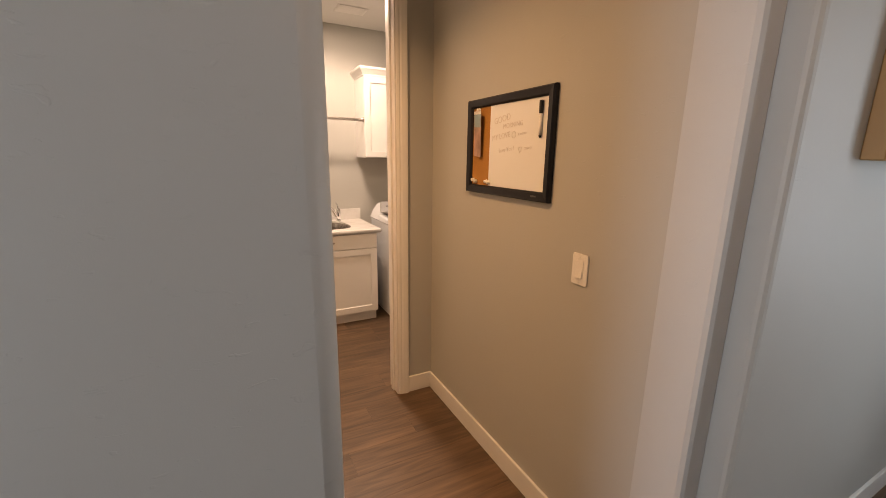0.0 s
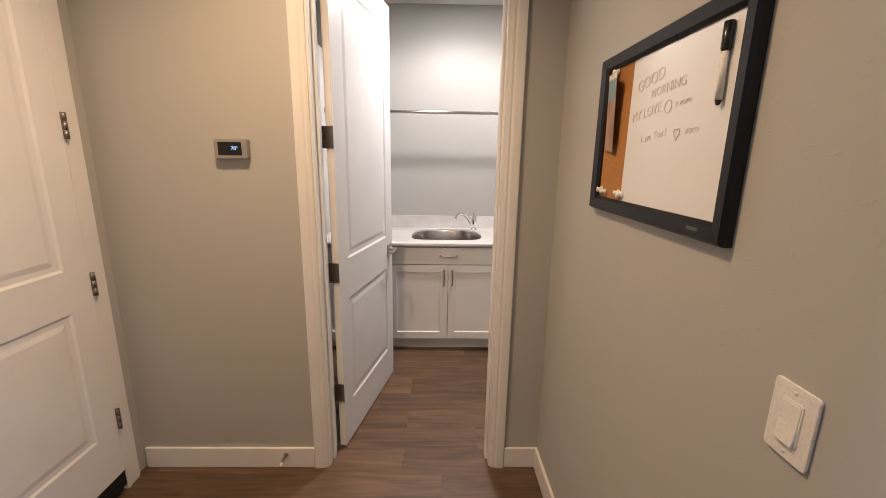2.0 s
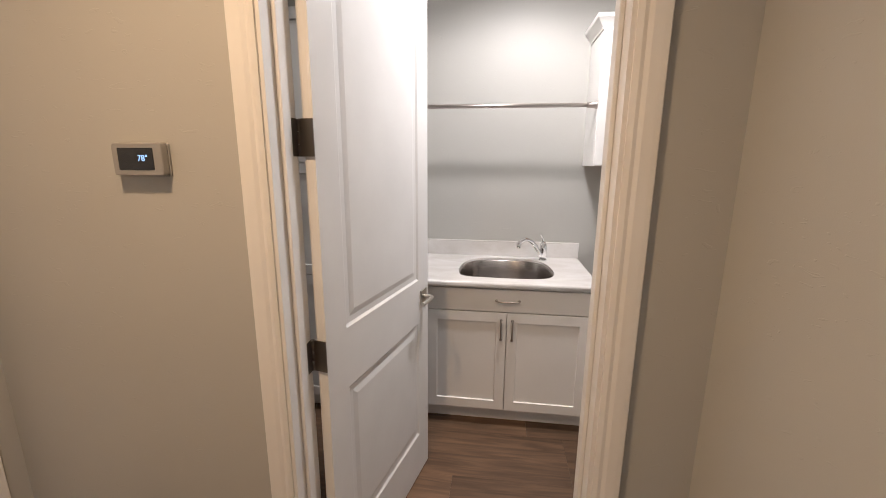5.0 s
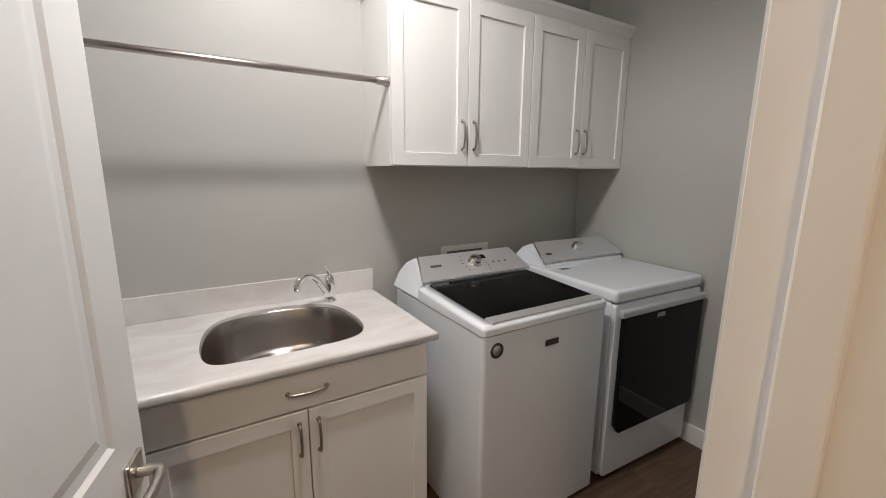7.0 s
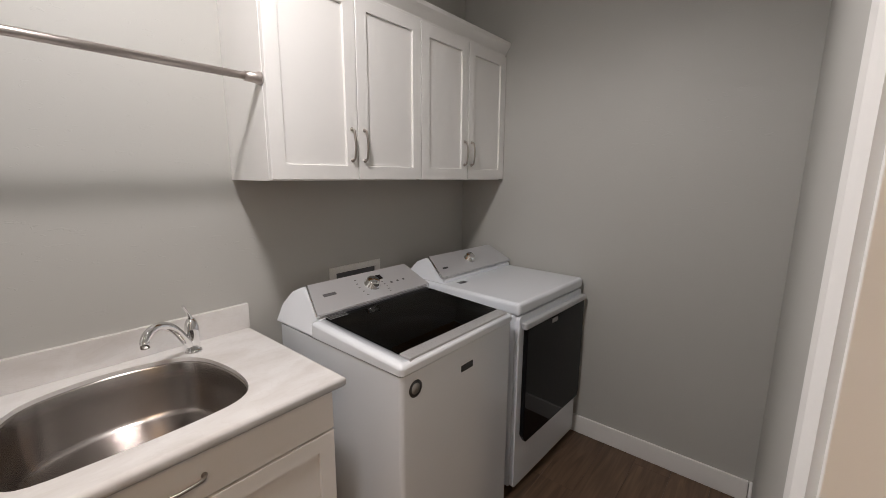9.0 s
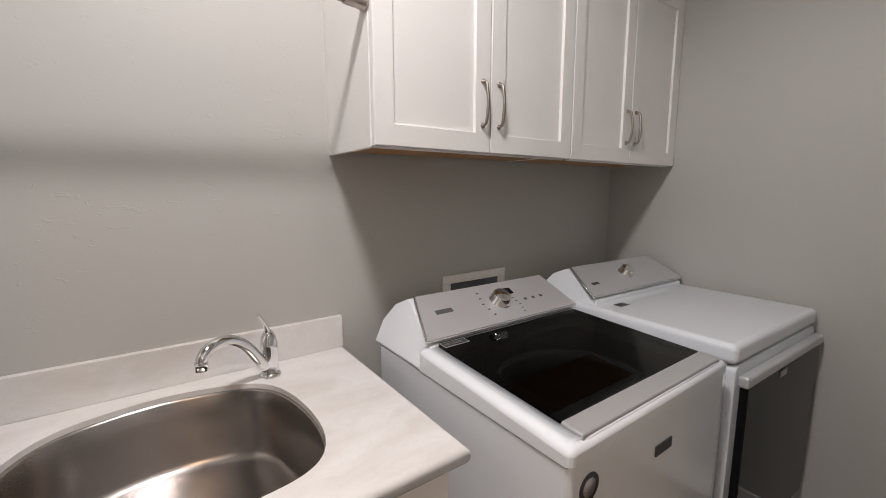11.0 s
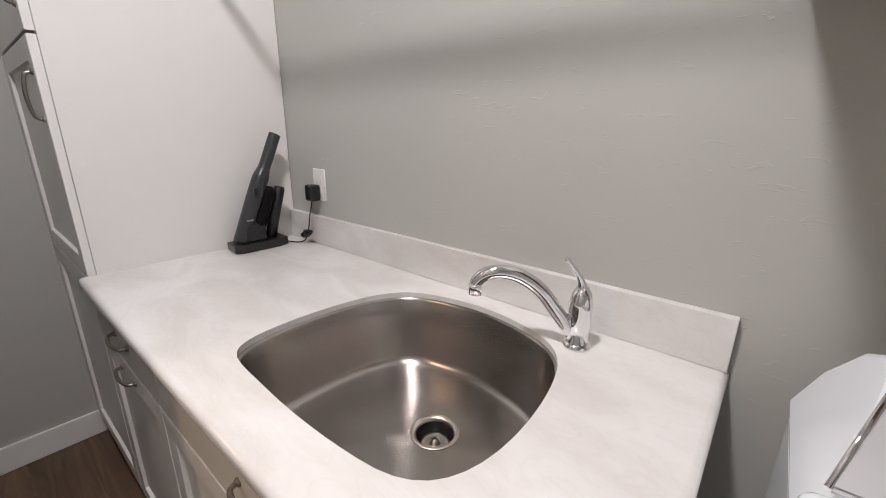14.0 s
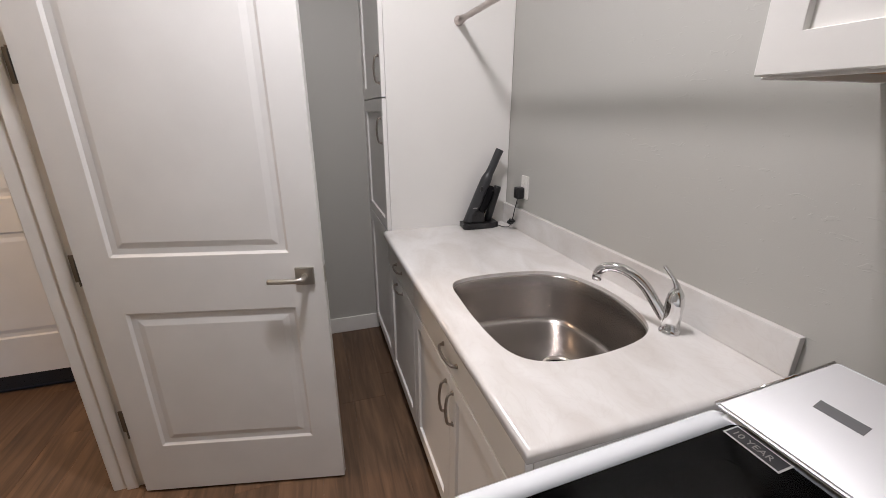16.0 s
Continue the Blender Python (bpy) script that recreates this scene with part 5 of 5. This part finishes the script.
dmop, e, d = flat_mop("dust_mop", "navy dust mop with yellow grip on the rack", (-0.735, 0.895, 1.815), (-0.640, 0.930, 0.400), 0.16, YELLOW, NAVY, 0.012)
dh = part("head", box(-0.20, 0.20, -0.060, 0.060, -0.008, 0.016, 0.006, 3), NAVYPILE, dmop, "navy microfibre pad")
dh.matrix_basis = pose(-0.62, 0.935, 0.320, 62, 22, 176)
fr = bmesh.new()
rr = random.Random(3)
prev = None
for k in range(121):
    u = -0.20 + 0.40 * k / 120
    row_ = [fr.verts.new(p) for p in ((u, -0.075 - rr.uniform(0, 0.012), -0.016), (u, -0.055, 0.002), (u, 0.055, 0.002), (u, 0.075 + rr.uniform(0, 0.012), -0.016))]
    if prev:
        for a in range(3):
            fr.faces.new((prev[a], prev[a + 1], row_[a + 1], row_[a]))
    prev = row_
part("fringe", fr, PLASTICWHITE, dh, "off-white fringe")

duster = thing("hand_duster", "olive fabric duster hanging from the rack", "duster")
part("handle", tube([(-0.885, 0.905, 1.835), (-0.885, 0.925, 1.70)], 0.011, 10), GREEN, duster)
part("head", tube(smooth_line([(-0.885, 0.900, 1.83), (-0.882, 0.912, 1.90), (-0.878, 0.915, 1.99), (-0.876, 0.912, 2.04)], 4), [0.014] * 3 + [0.03, 0.045, 0.05, 0.052, 0.05, 0.046, 0.04, 0.03, 0.02, 0.008], 14), GREEN, duster)


def quilted(name, outline_w, length, mat, thick=0.022, nx=26, nz=64, taper=0.0):
    """A hanging padded sheet: puffed diamonds between stitched seams, rounded lower end."""
    bm = bmesh.new()
    grid = []
    for side in (1, -1):
        rows_ = []
        for j in range(nz + 1):
            v = j / nz
            w = outline_w * (1 - taper * (1 - v))
            if v > 0.9:
                w *= math.sqrt(max(0.02, 1 - ((v - 0.9) / 0.1) ** 2 * 0.75))
            row_ = []
            for i in range(nx + 1):
                u = i / nx
                a, b = (u * outline_w / 0.11 + v * length / 0.11), (u * outline_w / 0.11 - v * length / 0.11)
                puff = abs(math.sin(a * math.pi / 2) * math.sin(b * math.pi / 2)) ** 0.4
                edge = min(1, 8 * min(u, 1 - u, (1 - v) * 2 + 0.02))
                row_.append(bm.verts.new(((u - 0.5) * w, side * thick * 0.5 * (0.35 + 0.65 * puff) * edge + 0.030 * math.sin(u * 5.0 + v * 2.0), -v * length)))
            rows_.append(row_)
        grid.append(rows_)
    for rows_ in grid:
        for j in range(nz):
            for i in range(nx):
                bm.faces.new((rows_[j][i], rows_[j][i + 1], rows_[j + 1][i + 1], rows_[j + 1][i])).smooth = True
    f, g = grid
    for j in range(nz):
        for i in (0, nx):
            bm.faces.new((f[j][i], f[j + 1][i], g[j + 1][i], g[j][i]))
    for i in range(nx):
        for j in (0, nz):
            bm.faces.new((f[j][i], f[j][i + 1], g[j][i + 1], g[j][i]))
    bmesh.ops.recalc_face_normals(bm, faces=bm.faces[:])
    return bm


quilt = thing("quilted_pad", "cream quilted pad with taupe border hanging on a hook", "quilted pad")
q1 = part("front_flap", quilted("front_flap", 0.30, 1.06, CREAM, taper=0.55), CREAM, quilt)
q1.matrix_basis = pose(-0.960, 0.985, 1.800, -6, 5, 128)
q2 = part("rear_flap", quilted("rear_flap", 0.26, 0.62, TAUPE, taper=0.45), TAUPE, quilt, "taupe fleece rear flap")
q2.matrix_basis = pose(-1.080, 1.020, 1.800, -14, 2, 118)
hem = smooth_line([(0.05, 0.0, -0.02), (0.11, 0.004, -0.45), (0.145, 0.01, -0.90), (0.10, 0.012, -1.03), (0.0, 0.014, -1.07), (-0.10, 0.006, -1.03), (-0.145, 0.0, -0.90)], 6)
hm = part("border", tube(hem, 0.019, 10), TAUPE, quilt, "thick taupe fleece border")
hm.matrix_basis = q1.matrix_basis.copy()
part("hanging_loop", tube(smooth_line([(-1.0, 0.905, 1.825), (-0.985, 0.93, 1.845), (-0.965, 0.97, 1.82), (-0.96, 0.985, 1.795)], 4), 0.006, 8), TAUPE, quilt)

board = thing("ironing_board", "pink-covered ironing board leaning on the wall", "ironing board")
pts = []
for k in range(25):
    v = k / 24
    w = 0.19 if v < 0.62 else 0.19 * math.sqrt(max(0.03, 1 - ((v - 0.62) / 0.38) ** 2 * 0.95))
    pts.append((w, v * 1.36))
pts = [(w, z) for w, z in pts] + [(-w, z) for w, z in pts[::-1]]
bd = part("cover", prism(pts, "x", 0, 0.030, 0.008, 2), PINK, board, "pink cotton cover")
bd.matrix_basis = pose(-1.185, 1.070, 0.022, 0, -2.5, 0)
lg = part("folded_legs", tube([(-0.012, -0.14, 0.10), (-0.012, 0.13, 1.0)], 0.009, 8), PLASTICWHITE, board)
lg.matrix_basis = bd.matrix_basis.copy()
for y in (0.90, 1.24):
    part("foot", tube([(-1.19, y - 0.03, 0.014), (-1.19, y + 0.03, 0.014)], 0.013, 10), PLASTICWHITE, board, "white rubber foot")

hook = thing("iron_hook", "white ironing-board hook on the wall", "hook", (LEFT_X, 1.230, 1.460))
part("arm", tube(smooth_line([(0.001, 0.0, 0.0), (0.03, 0.0, 0.002), (0.065, 0.0, -0.002), (0.085, 0.0, 0.012)], 4), 0.009, 10), PLASTICWHITE, hook)
part("bar", box(0.0008, 0.016, -0.075, 0.075, -0.012, 0.012, 0.005, 3), PLASTICWHITE, hook)

sv = thing("stick_vacuum", "red-tubed cordless stick vacuum standing upright", "vacuum cleaner")
part("floor_head", prism([(-0.115, -0.045), (0.115, -0.045), (0.120, 0.0), (0.105, 0.050), (-0.105, 0.050), (-0.120, 0.0)], "z", 0.001, 0.055, 0.014, 3), CHARCOAL, sv, "dark clear floor head").matrix_basis = pose(-1.000, 1.170, 0, 0, 0, 62)
part("neck", tube([(-1.02, 1.16, 0.045), (-1.05, 1.14, 0.12)], [0.022, 0.026], 12), BLACK, sv)
part("tube", tube([(-1.05, 1.14, 0.11), (-1.09, 1.105, 0.46), (-1.12, 1.08, 0.74)], 0.019, 14), REDTUBE, sv, "red metal tube")
part("coupling", tube([(-1.077, 1.117, 0.35), (-1.082, 1.112, 0.40)], 0.027, 14), BLACK, sv)
part("motor_body", tube(smooth_line([(-1.12, 1.08, 0.72), (-1.125, 1.075, 0.82), (-1.120, 1.080, 0.90), (-1.10, 1.10, 0.96), (-1.09, 1.105, 1.0)], 4), [0.025, 0.03, 0.034, 0.036, 0.04, 0.045, 0.047, 0.045, 0.04, 0.04, 0.042, 0.042, 0.04, 0.038, 0.034, 0.028, 0.015], 16), BLACK, sv)
part("dust_cup", lathe([(0.0, -0.06), (0.046, -0.055), (0.050, 0.0), (0.044, 0.05), (0.0, 0.055)], (-1.075, 1.125, 0.90), "x", 20), DARKGLASS, sv, "smoky dust cup")
part("handle", tube(smooth_line([(-1.115, 1.085, 0.97), (-1.12, 1.09, 1.05), (-1.11, 1.10, 1.10), (-1.09, 1.11, 1.08)], 4), 0.014, 10), BLACK, sv)

# ---- floor: planks running across the room ----
slab = box(-2.52, 2.62, -4.32, ENT_N, -0.12, -0.0062)
bm_box(slab, -1.405, 2.62, ENT_N, 2.78, -0.12, -0.0062)
floor = structure("floor", slab, CHARCOAL, "walnut-brown vinyl plank floor", "floor")
PW, PL = 0.178, 1.22
rng_ = random.Random(5)
plank_meshes = {}


def plank_mesh(length):
    key = round(length, 3)
    if key not in plank_meshes:
        plank_meshes[key] = mesh_from("plank", bm_box(bmesh.new(), 0, key - 0.0005, 0, PW - 0.0005, -0.006, 0.0, 0.0005, 1), PLANK)
    return plank_meshes[key]


y = -4.32
while y < 2.78 - PW:
    x, cut = -2.52 if y < ENT_N - 0.05 else -1.405, round(rng_.choice((0.1, 0.3, 0.5, 0.7, 0.9, 1.1)), 2)
    while x < 2.61:
        n = min(cut, round(2.62 - x, 3))
        ob = new("plank", plank_mesh(n))
        ob.location, ob.parent = (x, y, 0), floor
        x, cut = x + n, PL
    y += PW
